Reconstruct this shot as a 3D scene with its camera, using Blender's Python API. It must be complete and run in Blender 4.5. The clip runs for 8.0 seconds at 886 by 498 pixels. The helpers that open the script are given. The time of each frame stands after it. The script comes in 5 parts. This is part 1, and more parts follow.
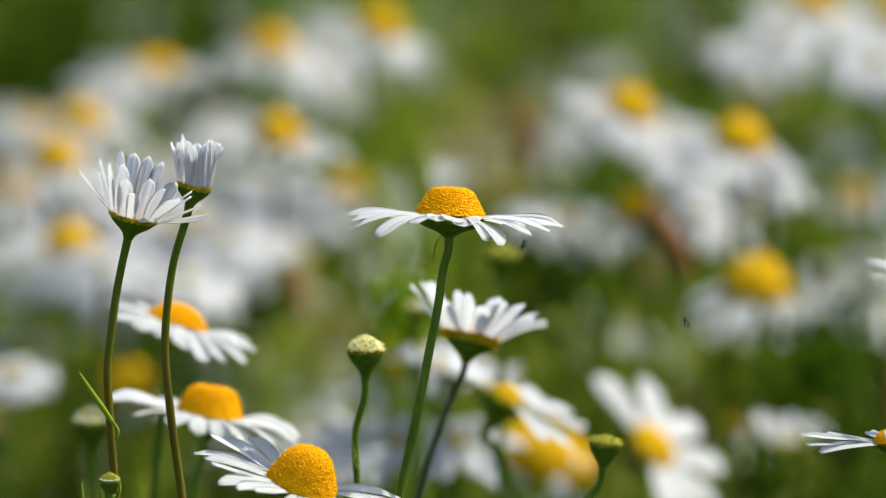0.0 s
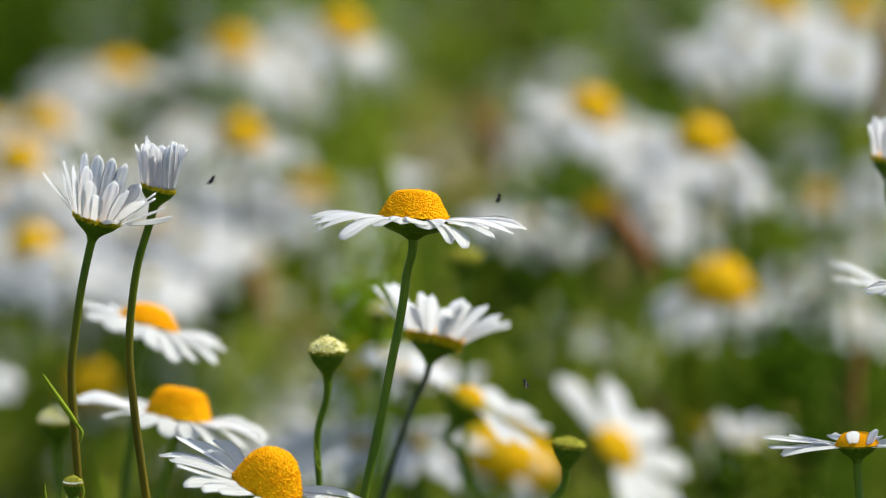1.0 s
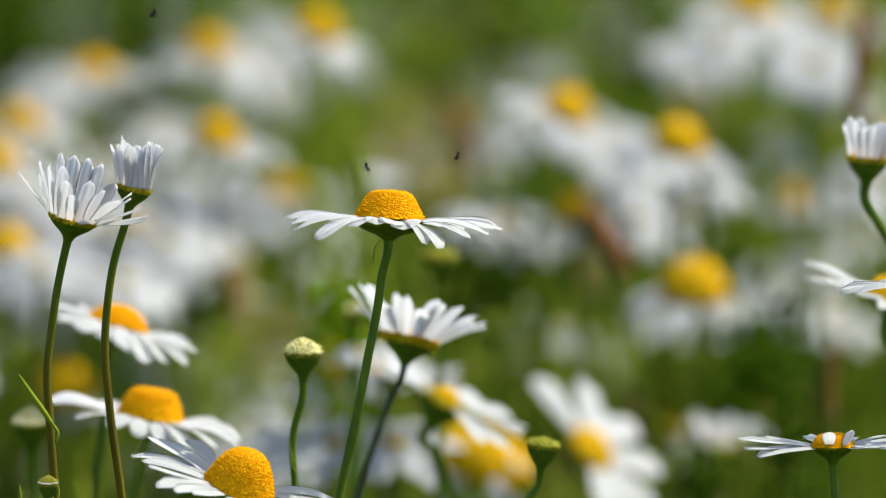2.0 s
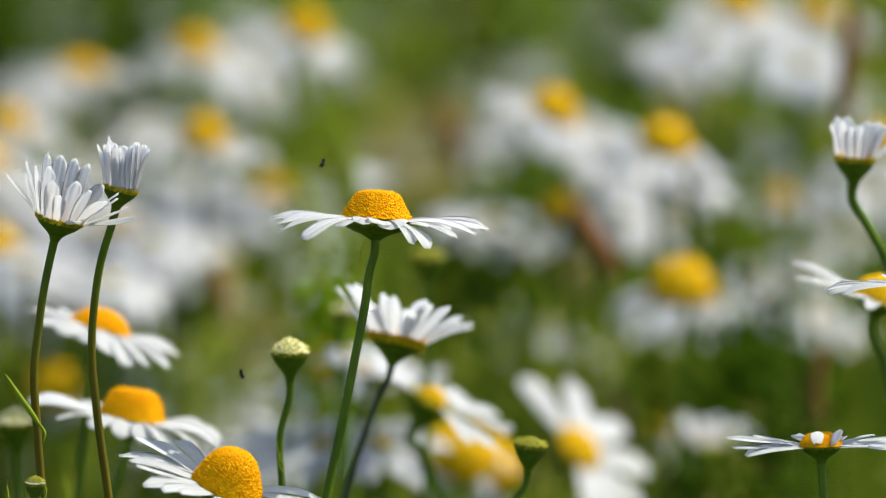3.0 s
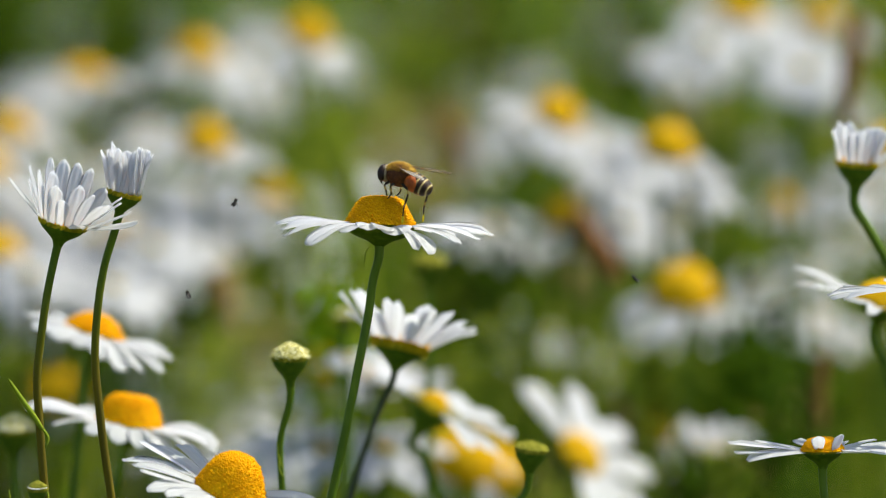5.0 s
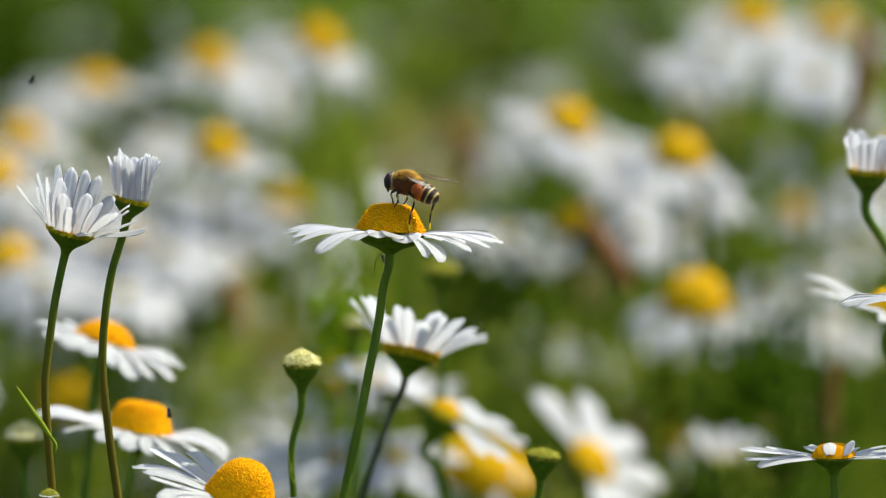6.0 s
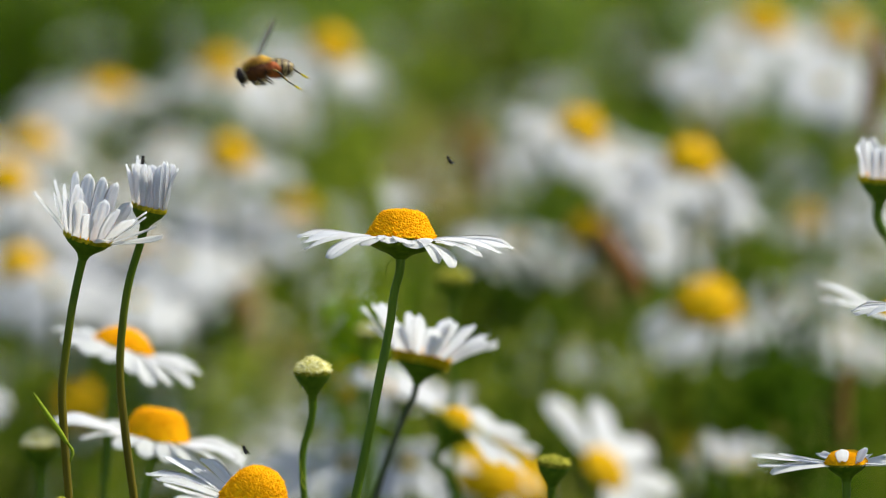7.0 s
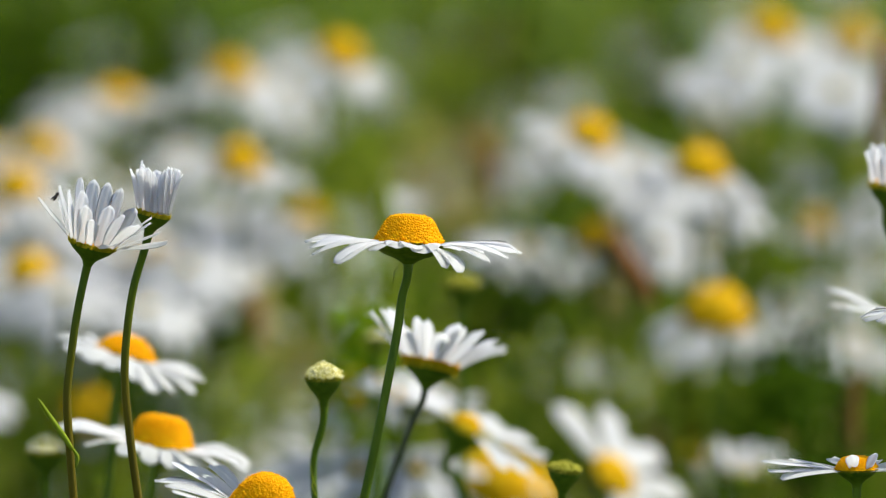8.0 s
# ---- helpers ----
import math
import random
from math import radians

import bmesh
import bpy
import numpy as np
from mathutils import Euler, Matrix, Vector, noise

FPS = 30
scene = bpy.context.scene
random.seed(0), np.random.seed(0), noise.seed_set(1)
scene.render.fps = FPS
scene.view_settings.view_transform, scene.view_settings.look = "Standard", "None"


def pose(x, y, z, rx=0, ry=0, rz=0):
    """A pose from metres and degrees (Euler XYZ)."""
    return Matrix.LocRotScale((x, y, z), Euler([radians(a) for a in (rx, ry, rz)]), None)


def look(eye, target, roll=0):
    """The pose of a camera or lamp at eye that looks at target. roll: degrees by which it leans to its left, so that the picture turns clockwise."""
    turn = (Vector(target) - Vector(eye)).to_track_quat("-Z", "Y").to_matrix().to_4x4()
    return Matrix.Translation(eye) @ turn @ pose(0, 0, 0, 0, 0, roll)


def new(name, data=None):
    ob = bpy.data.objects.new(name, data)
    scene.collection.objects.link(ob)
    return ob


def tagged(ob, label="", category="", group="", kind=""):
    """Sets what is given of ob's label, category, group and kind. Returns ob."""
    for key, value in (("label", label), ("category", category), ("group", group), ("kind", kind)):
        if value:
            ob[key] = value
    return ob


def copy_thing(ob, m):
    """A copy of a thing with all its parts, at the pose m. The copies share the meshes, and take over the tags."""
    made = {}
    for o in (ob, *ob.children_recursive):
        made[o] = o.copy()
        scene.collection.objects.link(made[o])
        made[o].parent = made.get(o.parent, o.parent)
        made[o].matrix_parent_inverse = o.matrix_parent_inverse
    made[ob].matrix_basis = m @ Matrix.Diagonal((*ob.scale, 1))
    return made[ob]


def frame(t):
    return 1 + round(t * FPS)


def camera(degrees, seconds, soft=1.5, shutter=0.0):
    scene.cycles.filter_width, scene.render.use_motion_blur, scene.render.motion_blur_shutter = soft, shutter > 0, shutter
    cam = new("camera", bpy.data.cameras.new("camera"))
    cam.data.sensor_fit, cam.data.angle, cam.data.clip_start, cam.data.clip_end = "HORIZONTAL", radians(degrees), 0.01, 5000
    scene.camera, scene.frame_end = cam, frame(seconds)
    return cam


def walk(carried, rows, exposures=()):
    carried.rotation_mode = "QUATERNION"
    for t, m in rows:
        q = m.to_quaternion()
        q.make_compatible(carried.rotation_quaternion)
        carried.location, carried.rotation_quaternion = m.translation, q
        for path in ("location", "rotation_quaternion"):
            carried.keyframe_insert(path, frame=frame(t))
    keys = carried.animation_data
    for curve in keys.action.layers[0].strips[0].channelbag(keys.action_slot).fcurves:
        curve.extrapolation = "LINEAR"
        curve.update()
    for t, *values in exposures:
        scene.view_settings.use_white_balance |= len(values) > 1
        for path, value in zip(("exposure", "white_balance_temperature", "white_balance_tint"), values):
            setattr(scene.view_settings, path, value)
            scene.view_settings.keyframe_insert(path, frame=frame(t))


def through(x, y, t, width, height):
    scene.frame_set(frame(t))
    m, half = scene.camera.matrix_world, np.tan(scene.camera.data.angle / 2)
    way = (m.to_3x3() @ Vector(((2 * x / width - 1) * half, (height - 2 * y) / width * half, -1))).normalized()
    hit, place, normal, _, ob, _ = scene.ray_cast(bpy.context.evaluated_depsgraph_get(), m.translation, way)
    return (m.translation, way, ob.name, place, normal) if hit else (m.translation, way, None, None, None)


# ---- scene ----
# A daisy meadow seen through a long lens, close to the flower heads.
FOCUS = 1.30
cam = camera(7.0, 8.0, soft=1.1, shutter=0.12)
cam.data.dof.use_dof = True
cam.data.dof.focus_distance = FOCUS
cam.data.dof.aperture_fstop = 15.0
cam.data.dof.aperture_blades = 0
EYE = (0.0, -1.30, 0.65)
PAN = (
    (0.0, 82.9794, 0.4313),
    (0.5, 82.9727, 0.2668),
    (1.0, 83.0000, 0.1368),
    (1.5, 83.0000, 0.0000),
    (2.0, 83.0000, -0.0617),
    (3.5, 83.0000, -0.1846),
    (4.0, 83.0000, -0.1846),
    (5.5, 83.0755, -0.1024),
    (6.0, 83.1028, -0.0545),
    (6.5, 83.1234, -0.0206),
    (7.0, 83.1645, 0.0411),
    (7.5, 83.1918, 0.0961),
    (8.0, 83.2123, 0.1162),
)
walk(cam, [(t, pose(*EYE, tilt_, 0, turn_)) for t, tilt_, turn_ in PAN])

# ---- light ----
SUN_ELEVATION, SUN_AZIMUTH = 57.0, 74.0        # degrees; azimuth clockwise from +y
world = bpy.data.worlds.new("sky")
scene.world = world
world.use_nodes = True
wn = world.node_tree
sky = wn.nodes.new("ShaderNodeTexSky")
sky.sky_type = "NISHITA"
sky.sun_disc = False
sky.dust_density = 2.0
sky.sun_elevation, sky.sun_rotation = radians(SUN_ELEVATION), radians(SUN_AZIMUTH)
wn.links.new(sky.outputs["Color"], wn.nodes["Background"].inputs["Color"])
wn.nodes["Background"].inputs["Strength"].default_value = 0.14
sun = new("sun", bpy.data.lights.new("sun", "SUN"))
sun.data.energy, sun.data.angle, sun.data.color = 4.8, radians(0.53), (0.985, 0.97, 0.79)
_e, _a = radians(SUN_ELEVATION), radians(SUN_AZIMUTH)
SUN_DIR = Vector((math.cos(_e) * math.sin(_a), math.cos(_e) * math.cos(_a), math.sin(_e)))
sun.matrix_world = look(SUN_DIR * 8, (0, 0, 0))
scene.view_settings.exposure = 0.85


# ---- materials ----
def nodes_of(name):
    m = bpy.data.materials.new(name)
    m.use_nodes = True
    return m, m.node_tree, m.node_tree.nodes["Principled BSDF"]


def add(nt, kind, **values):
    n = nt.nodes.new(kind)
    for k, v in values.items():
        n.inputs[k].default_value = v
    return n


def ramp(nt, source, stops):
    r = nt.nodes.new("ShaderNodeValToRGB")
    els = r.color_ramp.elements
    while len(els) < len(stops):
        els.new(0.5)
    for e, (p, c) in zip(els, stops):
        e.position, e.color = p, (*c, 1)
    nt.links.new(source, r.inputs["Fac"])
    return r


def see_through(nt, bsdf, color_socket, amount):
    """Thin living tissue: part of the light goes through it."""
    t = nt.nodes.new("ShaderNodeBsdfTranslucent")
    nt.links.new(color_socket, t.inputs["Color"])
    mix = add(nt, "ShaderNodeMixShader", Fac=amount)
    nt.links.new(bsdf.outputs[0], mix.inputs[1])
    nt.links.new(t.outputs[0], mix.inputs[2])
    nt.links.new(mix.outputs[0], nt.nodes["Material Output"].inputs["Surface"])


def relief(nt, bsdf, height, strength, distance):
    b = add(nt, "ShaderNodeBump", Strength=strength, Distance=distance)
    nt.links.new(height, b.inputs["Height"])
    nt.links.new(b.outputs[0], bsdf.inputs["Normal"])


def mat_petal():
    m, nt, b = nodes_of("petal_white")
    co = nt.nodes.new("ShaderNodeTexCoord")
    mp = nt.nodes.new("ShaderNodeMapping")
    mp.inputs["Scale"].default_value = (1.2, 14, 1)
    nt.links.new(co.outputs["Object"], mp.inputs["Vector"])
    veins = add(nt, "ShaderNodeTexNoise", Scale=1.6, Detail=3.0)
    nt.links.new(mp.outputs[0], veins.inputs["Vector"])
    info = nt.nodes.new("ShaderNodeObjectInfo")
    age = add(nt, "ShaderNodeTexNoise", Scale=2.3, Detail=2.0)
    nt.links.new(co.outputs["Object"], age.inputs["Vector"])
    c = ramp(nt, veins.outputs["Fac"], [(0.30, (0.73, 0.735, 0.765)), (0.62, (0.79, 0.79, 0.82))])
    tint = nt.nodes.new("ShaderNodeMixRGB")
    tint.blend_type = "MULTIPLY"
    tint.inputs["Color2"].default_value = (0.95, 0.94, 0.91, 1)
    mul = nt.nodes.new("ShaderNodeMath")
    mul.operation = "MULTIPLY"
    nt.links.new(info.outputs["Random"], mul.inputs[0])
    nt.links.new(age.outputs["Fac"], mul.inputs[1])
    nt.links.new(mul.outputs[0], tint.inputs["Fac"])
    nt.links.new(c.outputs["Color"], tint.inputs["Color1"])
    nt.links.new(tint.outputs["Color"], b.inputs["Base Color"])
    b.inputs["Roughness"].default_value = 0.55
    b.inputs["Specular IOR Level"].default_value = 0.3
    relief(nt, b, veins.outputs["Fac"], 0.35, 0.0004)
    see_through(nt, b, tint.outputs["Color"], 0.72)
    return m


def mat_island(name, stops, rough, through=0.0, scale=300.0, spec=0.3):
    """Colour that differs from piece to piece of one mesh, with a fine grain."""
    m, nt, b = nodes_of(name)
    geo = nt.nodes.new("ShaderNodeNewGeometry")
    co = nt.nodes.new("ShaderNodeTexCoord")
    grain = add(nt, "ShaderNodeTexNoise", Scale=scale, Detail=3.0)
    nt.links.new(co.outputs["Object"], grain.inputs["Vector"])
    s = nt.nodes.new("ShaderNodeMath")
    s.operation = "MULTIPLY_ADD"
    s.inputs[1].default_value = 0.45
    nt.links.new(grain.outputs["Fac"], s.inputs[0])
    h = nt.nodes.new("ShaderNodeMath")
    h.operation = "MULTIPLY"
    h.inputs[1].default_value = 0.75
    nt.links.new(geo.outputs["Random Per Island"], h.inputs[0])
    nt.links.new(h.outputs[0], s.inputs[2])
    c = ramp(nt, s.outputs[0], stops)
    nt.links.new(c.outputs["Color"], b.inputs["Base Color"])
    b.inputs["Roughness"].default_value = rough
    b.inputs["Specular IOR Level"].default_value = spec
    relief(nt, b, grain.outputs["Fac"], 0.3, 0.0003)
    if through:
        see_through(nt, b, c.outputs["Color"], through)
    return m


def mat_grain(name, stops, rough, scale, stretch=(1, 1, 1), through=0.0, bump=0.3, spec=0.35, metallic=0.0):
    """Colour by a stretched noise in the thing's own space."""
    m, nt, b = nodes_of(name)
    co = nt.nodes.new("ShaderNodeTexCoord")
    mp = nt.nodes.new("ShaderNodeMapping")
    mp.inputs["Scale"].default_value = stretch
    nt.links.new(co.outputs["Object"], mp.inputs["Vector"])
    n1 = add(nt, "ShaderNodeTexNoise", Scale=scale, Detail=4.0, Roughness=0.6)
    nt.links.new(mp.outputs[0], n1.inputs["Vector"])
    c = ramp(nt, n1.outputs["Fac"], stops)
    nt.links.new(c.outputs["Color"], b.inputs["Base Color"])
    b.inputs["Roughness"].default_value = rough
    b.inputs["Metallic"].default_value = metallic
    b.inputs["Specular IOR Level"].default_value = spec
    if bump:
        relief(nt, b, n1.outputs["Fac"], bump, 0.0004)
    if through:
        see_through(nt, b, c.outputs["Color"], through)
    return m


def mat_stem(name, low, high, z_low, z_high, spec):
    """A ribbed stem that turns from one colour to the other on its way up."""
    m, nt, b = nodes_of(name)
    co = nt.nodes.new("ShaderNodeTexCoord")
    mp = nt.nodes.new("ShaderNodeMapping")
    mp.inputs["Scale"].default_value = (1, 1, 0.06)
    nt.links.new(co.outputs["Object"], mp.inputs["Vector"])
    ribs = add(nt, "ShaderNodeTexNoise", Scale=500.0, Detail=4.0)
    nt.links.new(mp.outputs[0], ribs.inputs["Vector"])
    a = ramp(nt, ribs.outputs["Fac"], [(0.3, low[0]), (0.7, low[1])])
    c = ramp(nt, ribs.outputs["Fac"], [(0.3, high[0]), (0.7, high[1])])
    xyz = nt.nodes.new("ShaderNodeSeparateXYZ")
    nt.links.new(co.outputs["Object"], xyz.inputs[0])
    up = nt.nodes.new("ShaderNodeMapRange")
    up.inputs["From Min"].default_value, up.inputs["From Max"].default_value = z_low, z_high
    nt.links.new(xyz.outputs["Z"], up.inputs["Value"])
    mix = nt.nodes.new("ShaderNodeMixRGB")
    for source, target in ((up.outputs[0], "Fac"), (a.outputs["Color"], "Color1"), (c.outputs["Color"], "Color2")):
        nt.links.new(source, mix.inputs[target])
    nt.links.new(mix.outputs["Color"], b.inputs["Base Color"])
    b.inputs["Roughness"].default_value, b.inputs["Specular IOR Level"].default_value = 0.5, spec
    relief(nt, b, ribs.outputs["Fac"], 0.4, 0.0004)
    see_through(nt, b, mix.outputs["Color"], 0.15)
    return m


def mat_bands(name, period, stops, rough=0.45, along="X"):
    """Cross bands along the local x axis, for an insect's abdomen and legs."""
    m, nt, b = nodes_of(name)
    co = nt.nodes.new("ShaderNodeTexCoord")
    w = add(nt, "ShaderNodeTexWave", Scale=1.0 / period * 0.314, Distortion=2.2, Detail=2.0)
    w.inputs["Detail Scale"].default_value = 600.0
    w.bands_direction = along
    nt.links.new(co.outputs["Object"], w.inputs["Vector"])
    c = ramp(nt, w.outputs["Fac"], stops)
    nt.links.new(c.outputs["Color"], b.inputs["Base Color"])
    b.inputs["Roughness"].default_value = rough
    b.inputs["Specular IOR Level"].default_value = 0.18
    n1 = add(nt, "ShaderNodeTexNoise", Scale=4000.0, Detail=2.0)
    nt.links.new(co.outputs["Object"], n1.inputs["Vector"])
    relief(nt, b, n1.outputs["Fac"], 0.4, 0.0001)
    return m


def mat_wing():
    m, nt, b = nodes_of("wing_membrane")
    clear = nt.nodes.new("ShaderNodeBsdfTransparent")
    clear.inputs["Color"].default_value = (0.92, 0.88, 0.80, 1)
    b.inputs["Base Color"].default_value = (0.36, 0.33, 0.30, 1)
    b.inputs["Roughness"].default_value = 0.22
    b.inputs["Specular IOR Level"].default_value = 0.8
    fres = add(nt, "ShaderNodeFresnel", IOR=1.35)
    up = nt.nodes.new("ShaderNodeMath")
    up.operation = "MULTIPLY_ADD"
    up.inputs[1].default_value, up.inputs[2].default_value = 0.45, 0.05
    nt.links.new(fres.outputs[0], up.inputs[0])
    mix = nt.nodes.new("ShaderNodeMixShader")
    nt.links.new(up.outputs[0], mix.inputs[0])
    nt.links.new(clear.outputs[0], mix.inputs[1])
    nt.links.new(b.outputs[0], mix.inputs[2])
    nt.links.new(mix.outputs[0], nt.nodes["Material Output"].inputs["Surface"])
    return m


PETAL = mat_petal()
DISC = mat_grain("disc_yellow", [(0.35, (0.68, 0.35, 0.002)), (0.65, (0.80, 0.44, 0.002))], 0.7, 900, bump=0.5, spec=0.05)
FLORET = mat_island("floret_yellow", [(0.1, (0.70, 0.36, 0.002)), (0.5, (0.82, 0.455, 0.002)), (0.95, (0.88, 0.54, 0.004))], 0.65, 0.55, 1500, 0.06)
# Yellower distant florets; shade on their near side is darkened into the colour.
FLORET_GOLD = mat_island("floret_gold", [(0.1, (0.46, 0.26, 0.002)), (0.5, (0.58, 0.34, 0.003)), (0.95, (0.70, 0.44, 0.006))], 0.65, 0.10, 1500, 0.05)
FLORET_PALE = mat_island("floret_green_yellow", [(0.1, (0.34, 0.31, 0.04)), (0.5, (0.56, 0.51, 0.16)), (0.9, (0.78, 0.75, 0.48))], 0.85, 0.15, 1500, 0.05)
FLORET_OLIVE = mat_island("floret_olive", [(0.1, (0.16, 0.17, 0.012)), (0.9, (0.36, 0.34, 0.05))], 0.85, 0.15, 1500, 0.05)
STEM = mat_grain("stem_green", [(0.3, (0.045, 0.092, 0.003)), (0.7, (0.105, 0.165, 0.008))], 0.5, 500, (1, 1, 0.06), 0.15, spec=0.15)
STEM_OLIVE = mat_stem("stem_olive", ((0.075, 0.060, 0.003), (0.15, 0.115, 0.006)), ((0.045, 0.085, 0.004), (0.105, 0.155, 0.008)), 0.478, 0.500, 0.15)
STEM_DARK = mat_grain("stem_dark", [(0.3, (0.035, 0.045, 0.022)), (0.7, (0.075, 0.085, 0.045))], 0.6, 500, (1, 1, 0.06), 0.05, spec=0.08)
BRACT = mat_grain("bract_green", [(0.3, (0.045, 0.085, 0.005)), (0.7, (0.10, 0.15, 0.010))], 0.6, 700, through=0.06, spec=0.1)
BRACT_RIM = mat_island("bract_rim_olive", [(0.1, (0.20, 0.18, 0.008)), (0.5, (0.42, 0.34, 0.012)), (0.95, (0.66, 0.50, 0.025))], 0.6, 0.55, 900, 0.1)
# Brighter copy of the rim tone; light through the bracts is put into colour.
BRACT_LIT = mat_island("bract_rim_lit", [(0.1, (0.50, 0.36, 0.010)), (0.5, (0.68, 0.50, 0.014)), (0.95, (0.80, 0.62, 0.03))], 0.6, 0.7, 900, 0.05)
BRACT_BUD = mat_island("bract_bud_olive", [(0.1, (0.13, 0.14, 0.010)), (0.6, (0.20, 0.19, 0.014)), (0.95, (0.34, 0.29, 0.03))], 0.6, 0.3, 900, 0.1)
LEAF = mat_island("foliage_green", [(0.05, (0.055, 0.125, 0.002)), (0.45, (0.125, 0.225, 0.004)), (0.8, (0.21, 0.31, 0.008)), (0.98, (0.36, 0.34, 0.05))], 0.7, 0.55, 60, 0.02)
# Yellower, lighter copy of the foliage green; part of its brightness is painted sunlight.
LEAF_LIME = mat_island("foliage_lime", [(0.05, (0.13, 0.19, 0.010)), (0.5, (0.22, 0.29, 0.020)), (0.95, (0.36, 0.40, 0.06))], 0.7, 0.5, 60, 0.02)
# Deep leaf green, darkened further so the shade in the gaps is painted in.
LEAF_DEEP_SHADE = mat_island("foliage_deep_shade", [(0.05, (0.016, 0.040, 0.001)), (0.95, (0.042, 0.085, 0.002))], 0.7, 0.3, 60, 0.02)
STRAW = mat_island("straw", [(0.05, (0.26, 0.19, 0.05)), (0.95, (0.48, 0.40, 0.16))], 0.7, 0.2, 60, 0.05)
DRY = mat_island("dry_brown", [(0.1, (0.07, 0.028, 0.008)), (0.9, (0.18, 0.085, 0.028))], 0.75, 0.1, 300, 0.05)
SOIL = mat_grain("meadow_soil", [(0.3, (0.045, 0.06, 0.018)), (0.55, (0.07, 0.10, 0.025)), (0.75, (0.12, 0.11, 0.05))], 0.9, 6.0, bump=1.0, spec=0.1)
FUR = mat_grain("fly_thorax", [(0.3, (0.040, 0.011, 0.003)), (0.7, (0.120, 0.036, 0.006))], 0.6, 1800, bump=0.6, spec=0.15)
HAIR = mat_island("fly_hair", [(0.1, (0.24, 0.12, 0.008)), (0.9, (0.62, 0.38, 0.03))], 0.6, 0.3, 900)
EYE_DARK = mat_grain("fly_eye", [(0.3, (0.010, 0.006, 0.005)), (0.7, (0.03, 0.015, 0.010))], 0.45, 2500, bump=0.1, spec=0.15)
FACE = mat_grain("fly_face", [(0.3, (0.16, 0.11, 0.05)), (0.7, (0.32, 0.25, 0.14))], 0.6, 2500, bump=0.3)
ABDOMEN = mat_bands("fly_abdomen_bands", 0.0011, [(0.0, (0.012, 0.006, 0.003)), (0.86, (0.05, 0.022, 0.008)), (0.95, (0.26, 0.18, 0.05)), (1.0, (0.50, 0.41, 0.18))])
FLANK = mat_grain("fly_flank_orange", [(0.3, (0.24, 0.040, 0.004)), (0.7, (0.48, 0.105, 0.007))], 0.45, 1500, bump=0.3, through=0.25)
LEG = mat_bands("fly_leg", 0.0024, [(0.0, (0.014, 0.009, 0.005)), (0.8, (0.04, 0.02, 0.008)), (0.94, (0.28, 0.18, 0.04)), (1.0, (0.48, 0.36, 0.09))], along="Z")
POLLEN = mat_grain("pollen_yellow", [(0.3, (0.55, 0.42, 0.010)), (0.7, (0.74, 0.60, 0.030))], 0.8, 3000, bump=0.6, spec=0.05)
WING = mat_wing()
VEIN = mat_grain("wing_vein", [(0.3, (0.07, 0.04, 0.015)), (0.7, (0.14, 0.09, 0.04))], 0.5, 800)
GNAT = mat_grain("gnat_black", [(0.3, (0.008, 0.007, 0.007)), (0.7, (0.025, 0.02, 0.018))], 0.5, 3000, bump=0.1, spec=0.1)


# ---- mesh helpers ----
def mesh_of(name, verts, faces, material, smooth=True):
    me = bpy.data.meshes.new(name)
    me.from_pydata([tuple(v) for v in verts], [], faces)
    me.materials.append(material)
    if smooth:
        me.shade_smooth()
    me.update()
    return me


def put(name, me, parent, m=None, label=""):
    ob = new(name, me)
    if parent:
        ob.parent = parent
    if m is not None:
        ob.matrix_basis = m
    return tagged(ob, label)


def tube(path, radii, sides=8, caps=True):
    """Vertices and faces of a round tube along a path."""
    vs, fs = [], []
    n = len(path)
    side = Vector((0, 1, 0))
    for i, p in enumerate(path):
        d = (path[min(i + 1, n - 1)] - path[max(i - 1, 0)]).normalized()
        a = (side - d * side.dot(d)).normalized()
        b = d.cross(a)
        for k in range(sides):
            w = 2 * math.pi * k / sides
            vs.append(p + (a * math.cos(w) + b * math.sin(w)) * radii[i])
    for i in range(n - 1):
        for k in range(sides):
            j = (k + 1) % sides
            fs.append((i * sides + k, i * sides + j, (i + 1) * sides + j, (i + 1) * sides + k))
    if caps:
        fs.append(tuple(range(sides))[::-1])
        fs.append(tuple((n - 1) * sides + k for k in range(sides)))
    return vs, fs


def joined(pieces):
    vs, fs = [], []
    for v, f in pieces:
        o = len(vs)
        vs += list(v)
        fs += [tuple(i + o for i in q) for q in f]
    return vs, fs


def spline(pts, steps):
    """Points of a smooth line through the given ones, however uneven their spacing."""
    pts = [Vector(p) for p in pts]
    n = len(pts)
    gap = [max(1e-6, (pts[i + 1] - pts[i]).length) for i in range(n - 1)]
    slope = [(pts[1] - pts[0]) / gap[0]]
    for i in range(1, n - 1):
        a, c = (pts[i] - pts[i - 1]) / gap[i - 1], (pts[i + 1] - pts[i]) / gap[i]
        slope.append((a * gap[i] + c * gap[i - 1]) / (gap[i] + gap[i - 1]))
    slope.append((pts[-1] - pts[-2]) / gap[-1])
    out = []
    for i in range(n - 1):
        for k in range(steps):
            t = k / steps
            out.append(pts[i] * (2 * t ** 3 - 3 * t * t + 1) + slope[i] * gap[i] * (t ** 3 - 2 * t * t + t)
                       + pts[i + 1] * (3 * t * t - 2 * t ** 3) + slope[i + 1] * gap[i] * (t ** 3 - t * t))
    out.append(pts[-1])
    return out


